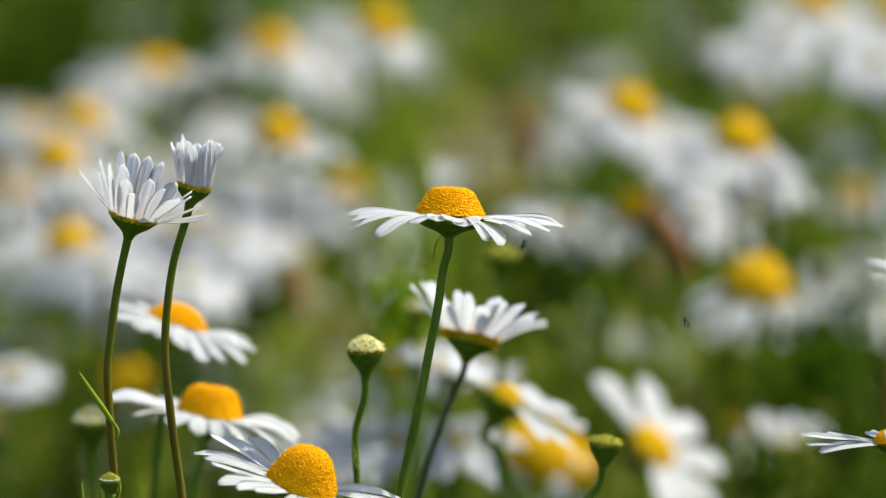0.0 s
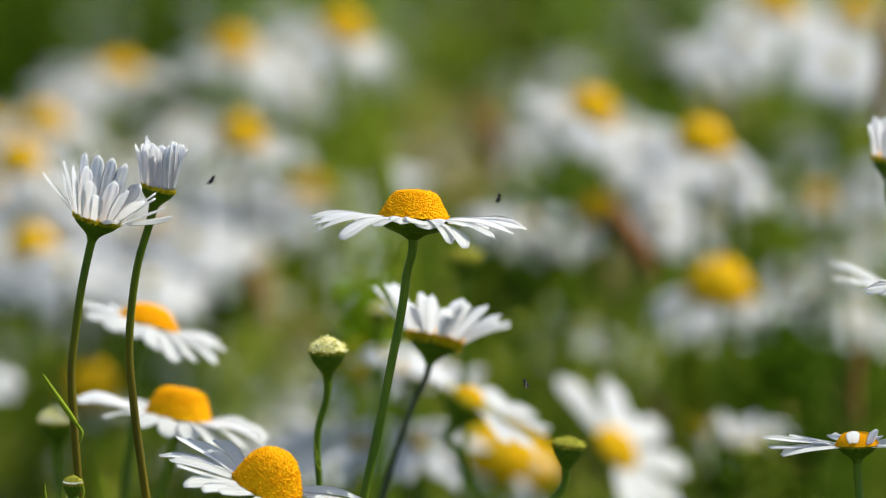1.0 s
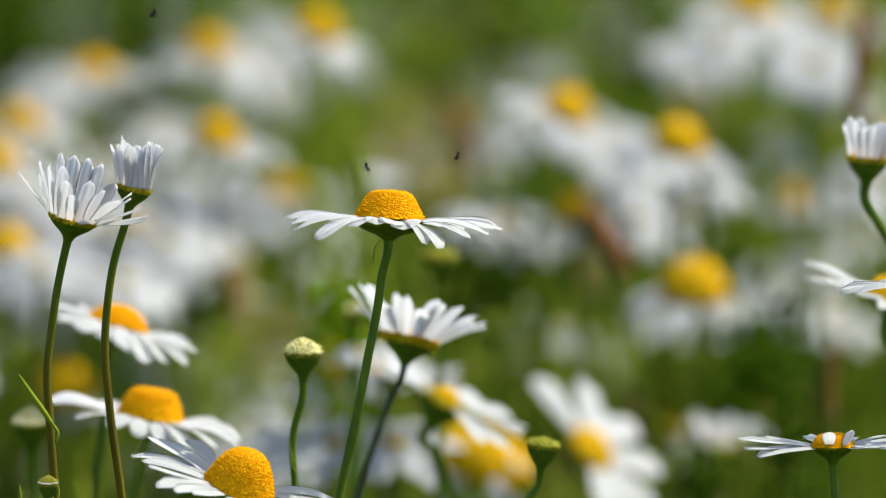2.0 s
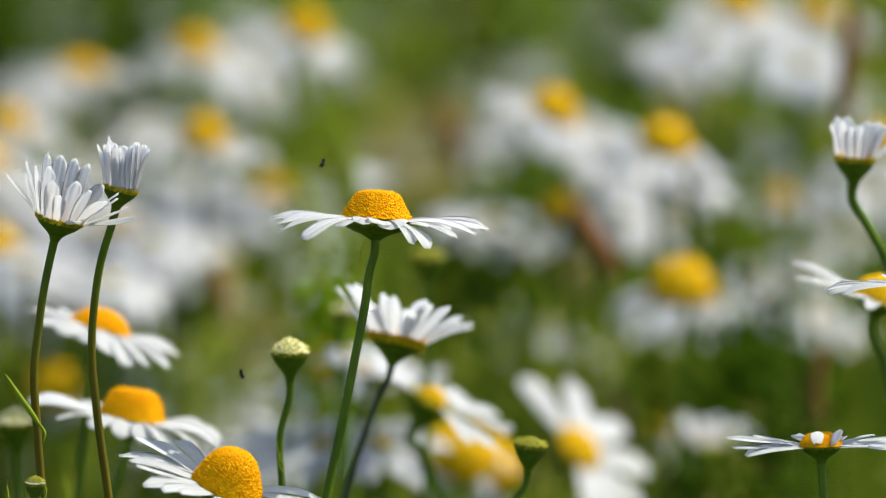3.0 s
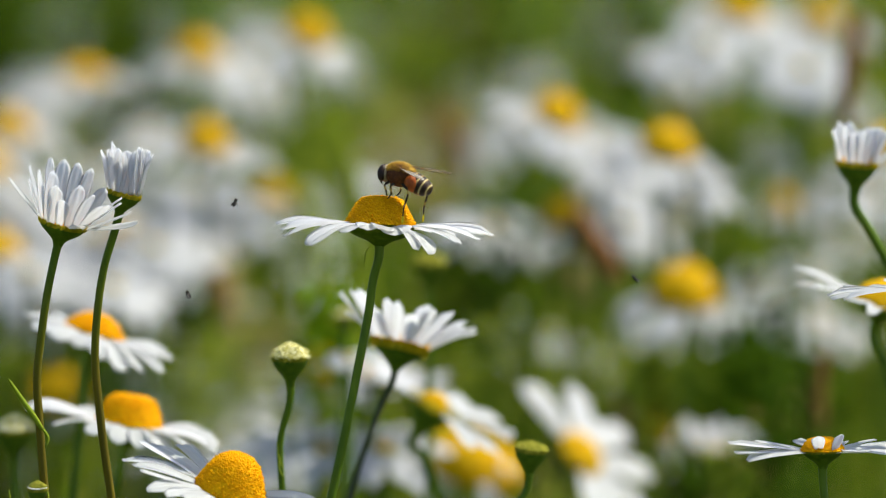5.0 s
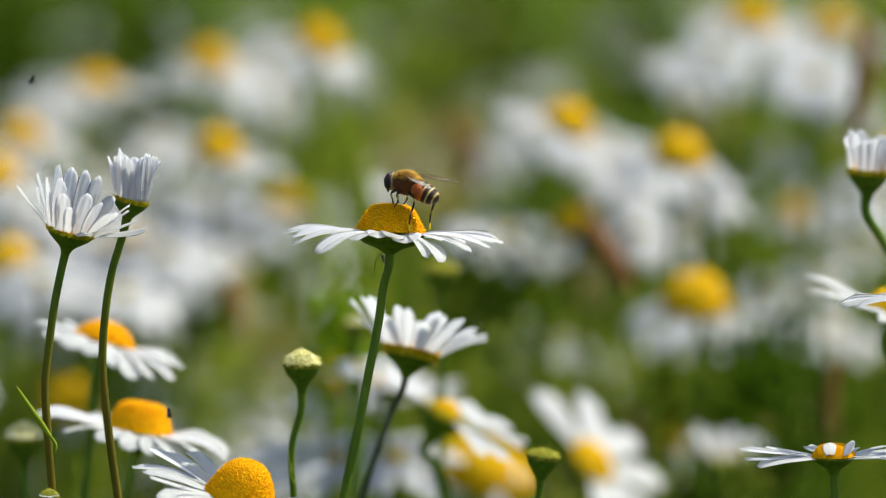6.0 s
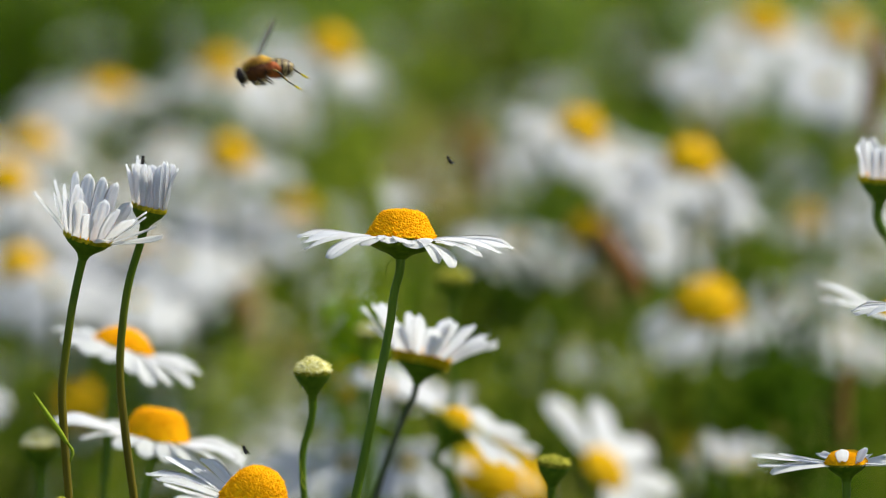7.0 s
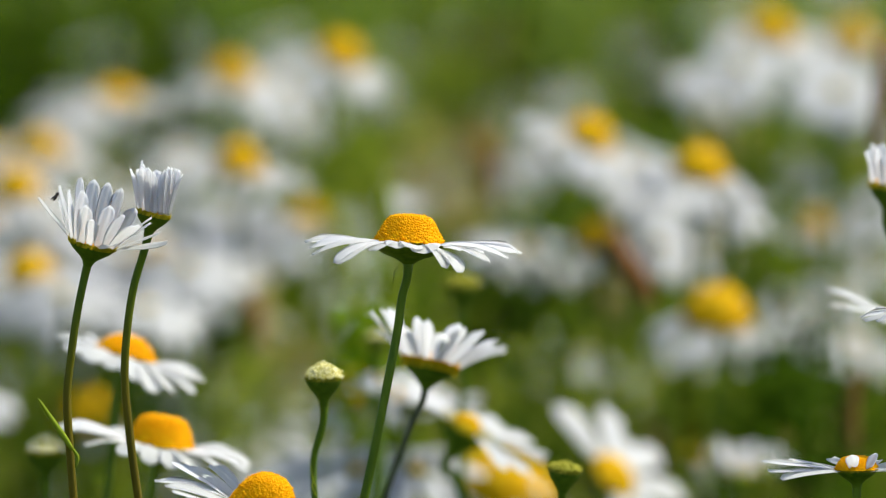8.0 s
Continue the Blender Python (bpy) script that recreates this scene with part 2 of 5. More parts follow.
def ball(rx, ry, rz, seg=12, rings=8, c=(0, 0, 0)):
    vs, fs = [], []
    for i in range(rings + 1):
        a = math.pi * i / rings
        for k in range(seg):
            w = 2 * math.pi * k / seg
            vs.append(Vector((c[0] + rx * math.cos(a), c[1] + ry * math.sin(a) * math.cos(w), c[2] + rz * math.sin(a) * math.sin(w))))
    for i in range(rings):
        for k in range(seg):
            j = (k + 1) % seg
            fs.append((i * seg + k, i * seg + j, (i + 1) * seg + j, (i + 1) * seg + k))
    return vs, fs


# ---- daisies ----
_petals = {}


def petal_mesh(droop, variant, fine=True):
    """A ray petal of length 1 and width 1: narrow foot, two furrows, a blunt tip with shallow teeth, bending by droop degrees."""
    key = (round(droop / 6), variant, fine)
    if key in _petals:
        return _petals[key]
    rnd = random.Random(variant * 31 + key[0] * 7 + 5)
    nu, nv = (12, 8) if fine else (6, 4)
    bend = key[0] * 6
    twist = math.tan(radians(rnd.uniform(-16, 16)))
    wob, cup_in, ripple = rnd.uniform(-0.06, 0.06), rnd.uniform(-0.03, 0.035), rnd.uniform(0.0, 6.0)
    teeth, lop = rnd.uniform(0.012, 0.03), rnd.uniform(-0.05, 0.05)
    arc, x, z = [(0.0, 0.0)], 0.0, 0.0
    for i in range(40):
        a = radians(-bend * ((i + 0.5) / 40) ** 1.3)
        x, z = x + math.cos(a) / 40, z + math.sin(a) / 40
        arc.append((x, z))
    top, bottom = [], []
    for i in range(nu + 1):
        for j in range(nv + 1):
            v = j / nv * 2 - 1
            reach = 1 - 0.15 * abs(v) ** 2.6 - teeth * (1 - math.cos(v * 3 * math.pi)) * 0.5 + lop * v
            s = min(1.0, i / nu) * min(1.0, reach)
            width = 0.40 + 0.60 * math.sin(min(1.0, s / 0.66) * math.pi / 2)
            width *= 1 - 0.34 * max(0.0, (s - 0.70) / 0.30) ** 1.7
            k = min(39, int(s * 40))
            f = s * 40 - k
            px, pz = (arc[k][q] * (1 - f) + arc[k + 1][q] * f for q in (0, 1))
            y = 0.5 * width * v + wob * s * s
            zz = (pz + 0.015 * math.cos(v * math.pi * 2) * min(1.0, s * 1.6) + cup_in * v * v * (0.3 + s)
                  + 0.5 * width * v * twist * s * 0.30 + 0.008 * math.sin(s * 7 + ripple) * s)
            top.append(Vector((px, y, zz)))
            bottom.append(Vector((px, y * 0.99, zz - 0.005)))
    w = nv + 1
    vs, fs, o = top + bottom, [], len(top)
    for i in range(nu):
        for j in range(nv):
            q = (i * w + j, (i + 1) * w + j, (i + 1) * w + j + 1, i * w + j + 1)
            fs.append(q)
            fs.append(tuple(k + o for k in q[::-1]))
    rim = [j for j in range(w)] + [i * w + nv for i in range(1, nu + 1)] + [nu * w + j for j in range(nv - 1, -1, -1)] + [i * w for i in range(nu - 1, 0, -1)]
    for a, b in zip(rim, rim[1:] + rim[:1]):
        fs.append((a, b, b + o, a + o))
    me = mesh_of("petal", vs, fs, PETAL)
    _petals[key] = me
    return me


def disc_height(u, h, power):
    if power == 0:
        return h * (1 - 0.09 * (u / 0.55) ** 2 if u < 0.55 else 0.91 * (1 - ((u - 0.55) / 0.45) ** 1.3))
    return h * (1 - u ** power)


_heads = {}


def disc_mesh(r, h, power, fine, tone=DISC):
    key = ("disc", round(r, 5), round(h, 5), power, fine, tone.name)
    if key not in _heads:
        seg, rings = (28, 9) if fine else (16, 6)
        vs, fs = [], []
        for i in range(rings + 1):
            u = 1 - i / rings
            for k in range(seg):
                w = 2 * math.pi * k / seg
                vs.append(Vector((r * u * math.cos(w), r * u * math.sin(w), disc_height(u, h, power))))
        for i in range(rings):
            for k in range(seg):
                j = (k + 1) % seg
                fs.append((i * seg + k, i * seg + j, (i + 1) * seg + j, (i + 1) * seg + k))
        _heads[key] = mesh_of("disc", vs, fs, tone)
    return _heads[key]


def floret_mesh(r, h, power, count, tone=FLORET, seed=1, shaggy=1.0):
    """The tiny tube flowers of the disc, in the spiral in which they grow."""
    key = ("florets", round(r, 5), round(h, 5), power, count, tone.name, seed)
    if key in _heads:
        return _heads[key]
    rnd = random.Random(seed)
    size = r * 1.30 / math.sqrt(count)
    pieces = []
    for i in range(count):
        u = math.sqrt((i + 0.5) / count)
        w = i * 2.399963 + rnd.gauss(0, 0.35) / math.sqrt(i + 1.0)
        u = min(0.995, max(0.01, u + rnd.gauss(0, 0.010)))
        d = 1e-3
        slope = (disc_height(min(1, u + d), h, power) - disc_height(u - d, h, power)) / (2 * d * r)
        n = Vector((-slope * math.cos(w), -slope * math.sin(w), 1)).normalized()
        p = Vector((r * u * math.cos(w), r * u * math.sin(w), disc_height(u, h, power)))
        a = n.orthogonal().normalized()
        b = n.cross(a)
        s = size * rnd.uniform(0.75, 1.12) * (0.75 + 0.4 * u)
        tall = s * rnd.uniform(0.55, 0.95) * (2.4 if rnd.random() < 0.05 + 0.10 * u ** 4 else 1.0) * (shaggy * rnd.uniform(0.5, 1.3) if shaggy > 1 else 1.0)
        vs = []
        for rr, zz in ((1.06, -0.2), (1.0, 0.45), (0.66, 0.9)):
            for k in range(5):
                g = 2 * math.pi * (k + 0.5 * i) / 5
                vs.append(p + (a * math.cos(g) + b * math.sin(g)) * s * rr + n * tall * zz)
        vs.append(p + n * tall * 1.05)
        fs = []
        for q in range(2):
            for k in range(5):
                j = (k + 1) % 5
                fs.append((q * 5 + k, q * 5 + j, q * 5 + 5 + j, q * 5 + 5 + k))
        fs += [(10 + k, 10 + (k + 1) % 5, 15) for k in range(5)]
        pieces.append((vs, fs))
    _heads[key] = mesh_of("florets", *joined(pieces), tone)
    return _heads[key]


def cup_mesh(r, depth, neck, fine):
    """The green cup under the head: a bowl that runs into the stem, with rows of scale-like bracts."""
    key = ("cup", round(r, 5), round(depth, 5), round(neck, 5), fine)
    if key in _heads:
        return _heads[key]
    seg = 24 if fine else 12
    prof = [(0.97, 0.0), (1.0, -0.12), (0.97, -0.30), (0.88, -0.48), (0.70, -0.64), (0.46, -0.78), (0.30, -0.92), (0.0, -1.12)]
    if depth > 0.7 * r:
        prof = [(0.97, 0.0), (1.0, -0.06), (0.94, -0.20), (0.82, -0.38), (0.62, -0.56), (0.42, -0.74), (0.27, -0.92), (0.0, -1.15)]
    vs, fs = [], []
    for i, (u, z) in enumerate(prof):
        rad = max(neck, r * u) if i < len(prof) - 1 else neck
        for k in range(seg):
            w = 2 * math.pi * k / seg
            vs.append(Vector((rad * math.cos(w), rad * math.sin(w), z * depth)))
    for i in range(len(prof) - 1):
        for k in range(seg):
            j = (k + 1) % seg
            fs.append((i * seg + k, (i + 1) * seg + k, (i + 1) * seg + j, i * seg + j))
    fs.append(tuple(range(seg)))
    _heads[key] = mesh_of("cup", vs, fs, BRACT)
    return _heads[key]


def bract_mesh(r, depth, tone=BRACT_RIM):
    """Two rows of small papery bracts that clothe the rim of the cup, with ragged tips."""
    key = ("bracts", round(r, 5), round(depth, 5), tone.name)
    if key not in _heads:
        pieces = []
        rnd = random.Random(3)
        for row, (u0, z0, u1, z1, n) in enumerate(((0.99, -0.15, 1.035, 0.03, 40), (0.985, -0.08, 1.02, 0.10, 34))):
            for k in range(n):
                w = 2 * math.pi * (k + 0.5 * row) / n + rnd.uniform(-0.07, 0.07)
                out = Vector((math.cos(w), math.sin(w), 0))
                side = Vector((-math.sin(w), math.cos(w), 0))
                hw = r * 3.7 / n * rnd.uniform(0.75, 1.15)
                top = rnd.uniform(0.72, 1.30)
                q = []
                for t, wd in ((0.0, 0.80), (0.40, 1.0), (0.75, 0.78), (1.0, 0.30)):
                    rad, z = r * (u0 + (u1 - u0) * t), depth * (z0 + (z1 - z0) * t * top)
                    q += [out * rad - side * hw * wd + Vector((0, 0, z)), out * rad + side * hw * wd + Vector((0, 0, z)), out * (rad + r * 0.025) + Vector((0, 0, z))]
                f = []
                for i in range(3):
                    a = i * 3
                    f += [(a, a + 2, a + 5, a + 3), (a + 2, a + 1, a + 4, a + 5)]
                f.append((9, 11, 10))
                pieces.append((q, f))
        _heads[key] = mesh_of("bracts", *joined(pieces), tone)
    return _heads[key]


def tilt(right, back):
    """The turn of a head whose face leans by these degrees to +x and +y."""
    n = Vector((math.tan(radians(right)), math.tan(radians(back)), 1)).normalized()
    return Vector((0, 0, 1)).rotation_difference(n).to_matrix().to_4x4()


def leaf_mesh(pts, width):
    """A narrow tapering blade with a keel, through the points."""
    line = spline(pts, 5)
    n = len(line)
    vs, fs = [], []
    for i, p in enumerate(line):
        d = (line[min(i + 1, n - 1)] - line[max(i - 1, 0)]).normalized()
        a = d.cross(Vector((0, 1, 0.3))).normalized()
        b = a.cross(d)
        w = width * (0.25 + 0.75 * math.sin(math.pi * min(1, 0.15 + 0.85 * i / (n - 1))) ** 0.6)
        vs += [p + a * w, p - b * w * 0.5, p - a * w, p + b * w * 0.15]
    for i in range(n - 1):
        for k in range(4):
            j = (k + 1) % 4
            fs.append((i * 4 + k, i * 4 + j, i * 4 + 4 + j, i * 4 + 4 + k))
    fs += [(3, 2, 1, 0), tuple((n - 1) * 4 + k for k in range(4))]
    return mesh_of("leaf", vs, fs, LEAF_LIME)


def below(path, base, neck):
    """The stem's points that lie clear below the neck."""
    return [Vector(p) - base for p in path if Vector(p).z - base.z < neck.z - 0.004]


SEED = [10]
SWAYING = []


def daisy(head, path, right=0, back=0, r=6.2, h=4.6, power=2.6, n=18, length=13.0, width=3.4, rise=0, droop=35, spread=10,
          gaps=(), extra=(), stem=STEM, thick=0.95, fine=2, label="", seed=None, sway=(), spin=0.0, cup=3.6, wide=1.0, leaves=(), group="meadow daisies", rim=None, rim_deep=1.0, stand=0.0):
    """A daisy in millimetre sizes. head: its middle; path: further points of the stem down to the ground."""
    SEED[0] += 1
    rnd = random.Random(SEED[0] * 17 if seed is None else seed)
    base = Vector(path[-1])
    thing = tagged(new("daisy"), label or "white daisy with a yellow domed disc on a green stem", "flower", group)
    thing.location = base
    mm = 0.001
    face = Matrix.Translation(Vector(head) - base) @ tilt(right, back)
    normal = face.to_3x3() @ Vector((0, 0, 1))
    neck = Vector(head) - base - normal * cup * mm
    pts = [neck + normal * 0.8 * mm, neck - normal * 2.5 * mm] + below(path, base, neck)
    line = spline(pts, 6 if fine else 4)
    count = len(line)
    radii = [thick * mm * (0.92 + 0.18 * i / count + 0.30 * math.exp(-i / 4.0)) for i in range(count)]
    put("stem", mesh_of("stem", *tube(line, radii, 9 if fine else 6), stem), thing)
    bowl = put("cup", cup_mesh(r * 0.93 * mm, cup * mm, thick * 1.12 * mm, fine > 0), thing, face, "green bract cup")
    if fine:
        tagged(put("bract_ring", bract_mesh(r * 0.93 * mm, cup * rim_deep * mm, rim or (BRACT_RIM if cup > 3.5 else BRACT_BUD)), bowl), kind="stuff")
    rd = r * wide
    disc = put("disc", disc_mesh(rd * mm, h * mm, power, fine > 0, DISC if fine > 1 else FLORET_GOLD), thing, face, "golden yellow disc")
    tagged(put("floret_cushion", floret_mesh(rd * mm, h * mm, power, (90, 420, 1900)[fine], FLORET if fine > 1 else FLORET_GOLD), disc), kind="stuff")
    for pts, wd in leaves:
        put("leaf", leaf_mesh([Vector(p) - base for p in pts], wd * mm), thing, None, "narrow green stem leaf")
    angles = []
    for k in range(n):
        w = spin + 360.0 * k / n + rnd.uniform(-0.3, 0.3) * 360 / n
        w %= 360
        if not any(a <= w <= b for a, b in gaps):
            angles.append((w, rise + rnd.uniform(-spread, spread), droop + rnd.uniform(-14, 14), 1.0))
    angles += list(extra)
    for w, up, dr, ln, *slim in angles:
        m = (face @ pose(0, 0, 0, 0, -stand, 0) @ pose(0, 0, 0, 0, 0, w) @ Matrix.Translation((r * 0.86 * mm, 0, rnd.uniform(-0.35, 0.15) * mm)) @ pose(0, 0, 0, rnd.uniform(-14, 14), -up, rnd.uniform(-5, 5)))
        size = length * mm * ln * rnd.uniform(0.88, 1.08)
        m = m @ Matrix.Diagonal((size, width * mm * rnd.uniform(0.82, 1.12) * (slim[0] if slim else 1.0), size, 1))
        put("petal", petal_mesh(dr, rnd.randrange(4), fine > 0), thing, m)
    if sway:
        SWAYING.append((thing, base, Vector(head).z, sway))
    return thing


def bud(head, path, right=0, back=0, r=3.6, h=2.2, thick=0.75, cup=4.2, stem=STEM, sway=(), crown=True, label="", leaves=(), tone=FLORET_PALE):
    """A daisy not yet open: a deep green cup filled with pale florets and short white petal tips."""
    SEED[0] += 1
    rnd = random.Random(SEED[0])
    base = Vector(path[-1])
    thing = tagged(new("daisy_bud"), label or "round green daisy bud with a pale yellow top on its stem", "flower bud", "daisy buds")
    thing.location = base
    mm = 0.001
    face = Matrix.Translation(Vector(head) - base) @ tilt(right, back)
    normal = face.to_3x3() @ Vector((0, 0, 1))
    neck = Vector(head) - base - normal * cup * mm
    line = spline([neck + normal * 0.8 * mm, neck - normal * 2.5 * mm] + below(path, base, neck), 6)
    put("stem", mesh_of("stem", *tube(line, [thick * mm * (1.0 + 0.45 * math.exp(-i / 4.0)) for i in range(len(line))], 8), stem), thing)
    bowl = put("cup", cup_mesh(r * 0.97 * mm, cup * mm, thick * 1.2 * mm, True), thing, face, "green bract cup")
    tagged(put("bract_ring", bract_mesh(r * 0.97 * mm, cup * 0.7 * mm, BRACT_BUD), bowl), kind="stuff")
    disc = put("disc", disc_mesh(r * 0.95 * mm, h * mm, 2.2, True, tone), thing, face, "pale yellow disc")
    tagged(put("floret_cushion", floret_mesh(r * 0.96 * mm, h * mm, 2.2, 760, tone, 2, 1.9), disc), kind="stuff")
    for pts, wd in leaves:
        put("leaf", leaf_mesh([Vector(p) - base for p in pts], wd * mm), thing, None, "narrow green stem leaf")
    if crown:
        for k in range(13):
            m = face @ pose(0, 0, 0, 0, 0, k * 27.7) @ Matrix.Translation((r * 0.9 * mm, 0, 0)) @ pose(0, 0, 0, 0, -rnd.uniform(70, 95), 0)
            m = m @ Matrix.Diagonal((r * 0.3 * mm, 0.9 * mm, r * 0.3 * mm, 1))
            put("petal", petal_mesh(12, k % 4, False), thing, m, "short unopened petal")
    if sway:
        SWAYING.append((thing, base, Vector(head).z, sway))
    return thing


def soft_daisy(x, y, z, right, back, n, length, rise, droop, width, r, h):
    """One of the daisies further back: place of the head, lean, petals, disc."""
    lean = (z - 0.1) * math.tan(radians(right)) * 0.08
    path = [(x - 0.2 * lean, y - 0.002, z - 0.024), (x - lean, y + 0.001, z * 0.5), (x - 1.6 * lean, y + 0.007, -0.01)]
    return daisy((x, y, z), path, right, back, r, h, 3.0, n, length, width, rise, droop, fine=0, thick=1.0, wide=1.0 if r > 3.5 else 0.5)


# ---- ground and foliage ----
def ground():
    n, half = 60, 60.0
    vs, fs = [], []
    for i in range(n + 1):
        for j in range(n + 1):
            a, b = i / n * 2 - 1, j / n * 2 - 1
            x, y = half * a * abs(a) ** 2 * 5, half * b * abs(b) ** 2 * 5
            vs.append((x, y, 0.03 * noise.noise(Vector((x * 0.6, y * 0.6, 0))) - 0.02))
    for i in range(n):
        for j in range(n):
            a = i * (n + 1) + j
            fs.append((a, a + n + 1, a + n + 2, a + 1))
    tagged(new("ground", mesh_of("ground", vs, fs, SOIL)), "dark meadow soil with low green growth", "ground", kind="structure")


def strand_mesh(rows, material, name):
    """Many tapering three-sided strands (stems, thread leaves, blades) as one mesh. rows: point, direction, length, width, bend."""
    p = np.array([r[0] for r in rows])
    d = np.array([r[1] for r in rows])
    ln = np.array([r[2] for r in rows])[:, None]
    wd = np.array([r[3] for r in rows])[:, None]
    bd = np.array([r[4] for r in rows])
    d = d / np.linalg.norm(d, axis=1)[:, None]
    ref = np.where(np.abs(d[:, 2:3]) > 0.8, np.array([[1.0, 0.2, 0]]), np.array([[0, 0, 1.0]]))
    a = np.cross(d, ref)
    a /= np.linalg.norm(a, axis=1)[:, None]
    b = np.cross(d, a)
    layers = []
    for s, taper in ((0.0, 1.0), (0.35, 0.95), (0.7, 0.7), (1.0, 0.12)):
        c = p + d * ln * s + bd * ln * s * s
        for k in range(3):
            g = 2 * math.pi * k / 3
            layers.append(c + (a * math.cos(g) + b * math.sin(g)) * wd * taper)
    vs = np.stack(layers, axis=1).reshape(-1, 3)
    idx = []
    for q in range(3):
        for k in range(3):
            j = (k + 1) % 3
            idx.append((q * 3 + k, q * 3 + j, q * 3 + 3 + j, q * 3 + 3 + k))
    f = (np.array(idx)[None] + (np.arange(len(rows)) * 12)[:, None, None]).reshape(-1, 4)
    me = bpy.data.meshes.new(name)
    me.from_pydata(vs.tolist(), [], f.tolist())
    me.materials.append(material)
    me.shade_smooth()
    return me


def strands(rows, material, name, label, category):
    return tagged(new(name, strand_mesh(rows, material, name)), label, category, kind="stuff")


def plant(rnd, rows, x, y, tall, leaves, lean=0.12):
    """One feathery plant: a stem, side shoots and thread leaves."""
    d = Vector((rnd.gauss(0, lean), rnd.gauss(0, lean), 1)).normalized()
    bend = Vector((rnd.gauss(0, 0.08), rnd.gauss(0, 0.08), 0))
    p = Vector((x, y, -0.02))
    rows.append((p, d, tall, rnd.uniform(0.0007, 0.0012), bend))
    for _ in range(leaves):
        s = rnd.random() ** 0.7
        q = p + d * tall * s + bend * tall * s * s
        w = rnd.uniform(0, 2 * math.pi)
        out = Vector((math.cos(w), math.sin(w), rnd.uniform(0.3, 1.3))).normalized()
        ln = rnd.uniform(0.025, 0.06)
        sag = Vector((0, 0, rnd.uniform(-0.5, 0.1)))
        rows.append((q, out, ln, rnd.uniform(0.0004, 0.0009), sag))
        for t in (0.3, 0.45, 0.6, 0.75, 0.9):
            o = q + out * ln * t + sag * ln * t * t
            side = Vector((rnd.gauss(0, 1), rnd.gauss(0, 1), rnd.gauss(0.3, 0.6)))
            rows.append((o, out + side.normalized() * 0.9, ln * rnd.uniform(0.15, 0.35), 0.0004, Vector((0, 0, 0))))


def clump(x, y):
    """How tall and dense the growth is at a place, 0 to 1."""
    a = noise.noise(Vector((x * 14, y * 5, 2.0))) + 0.6 * noise.noise(Vector((x * 34, y * 11, 7.0)))
    return min(1.0, max(0.0, 0.5 + 0.75 * a))


def meadow():
    rnd = random.Random(4)
    rows = []
    made = 0
    while made < 800:
        y = 0.22 + 2.6 * rnd.random() ** 1.2
        half = 0.10 + 0.085 * (y + 1.3)
        x = rnd.uniform(-half, half)
        c = clump(x, y)
        if rnd.random() < 0.25 + c:
            plant(rnd, rows, x, y, 0.20 + 0.22 * c + rnd.uniform(-0.02, 0.03), 10)
            made += 1
    for _ in range(130):
        plant(rnd, rows, rnd.uniform(-0.2, 0.2), rnd.uniform(-0.05, 0.25), rnd.uniform(0.20, 0.34), 9)
    strands(rows, LEAF, "feathery_foliage", "dense feathery green daisy foliage and thin stems", "foliage")
    rows = []
    for _ in range(6000):
        y = -0.6 + 7.0 * rnd.random() ** 1.3
        half = 0.35 + 0.3 * max(0, y + 0.3)
        x = rnd.uniform(-half, half)
        rows.append((Vector((x, y, -0.02)), Vector((rnd.gauss(0, 0.2), rnd.gauss(0, 0.2), 1)),
                     rnd.uniform(0.12, 0.22) + 0.20 * clump(x, y) * (y > 0.2), rnd.uniform(0.0012, 0.0030), Vector((rnd.gauss(0, 0.25), rnd.gauss(0, 0.25), 0))))
    for _ in range(30000):
        x, y = rnd.gauss(0, 2.6), 1.0 + rnd.gauss(0, 3.0)
        if abs(x) > 0.3 + 0.2 * max(0, y + 0.6) or y < -0.6:
            if math.hypot(x, y + 1.3) > 0.3:
                rows.append((Vector((x, y, -0.02)), Vector((rnd.gauss(0, 0.25), rnd.gauss(0, 0.25), 1)), rnd.uniform(0.12, 0.34),
                             rnd.uniform(0.002, 0.0045), Vector((rnd.gauss(0, 0.3), rnd.gauss(0, 0.3), 0))))
    strands(rows, LEAF, "grass", "long green meadow grass blades between the daisies", "grass")


def tufts(count, seed, material, name, label, near, far, low, high, small, large):
    """Leafy tufts on thin stems, each a ball of thread leaves, scattered through the growth."""
    rnd = random.Random(seed)
    rows = []
    for _ in range(count):
        y = rnd.uniform(near, far)
        half = 0.03 + 0.068 * (y + 1.3)
        x, size = rnd.uniform(-half, half), rnd.uniform(small, large)
        z = rnd.uniform(low, high)
        for _ in range(90):
            d = Vector((rnd.gauss(0, 1), rnd.gauss(0, 1), rnd.gauss(0.4, 0.9))).normalized()
            rows.append((Vector((x, y, z)) + d * size * rnd.uniform(0, 0.6), d, size * rnd.uniform(0.5, 1.1), rnd.uniform(0.0006, 0.0013), Vector((0, 0, rnd.uniform(-0.3, 0.1)))))
        rows.append((Vector((x + rnd.gauss(0, 0.01), y, -0.01)), Vector((rnd.gauss(0, 0.03), 0, 1)), z + 0.01, 0.0012, Vector((0, 0, 0))))
    strands(rows, material, name, label, "foliage")


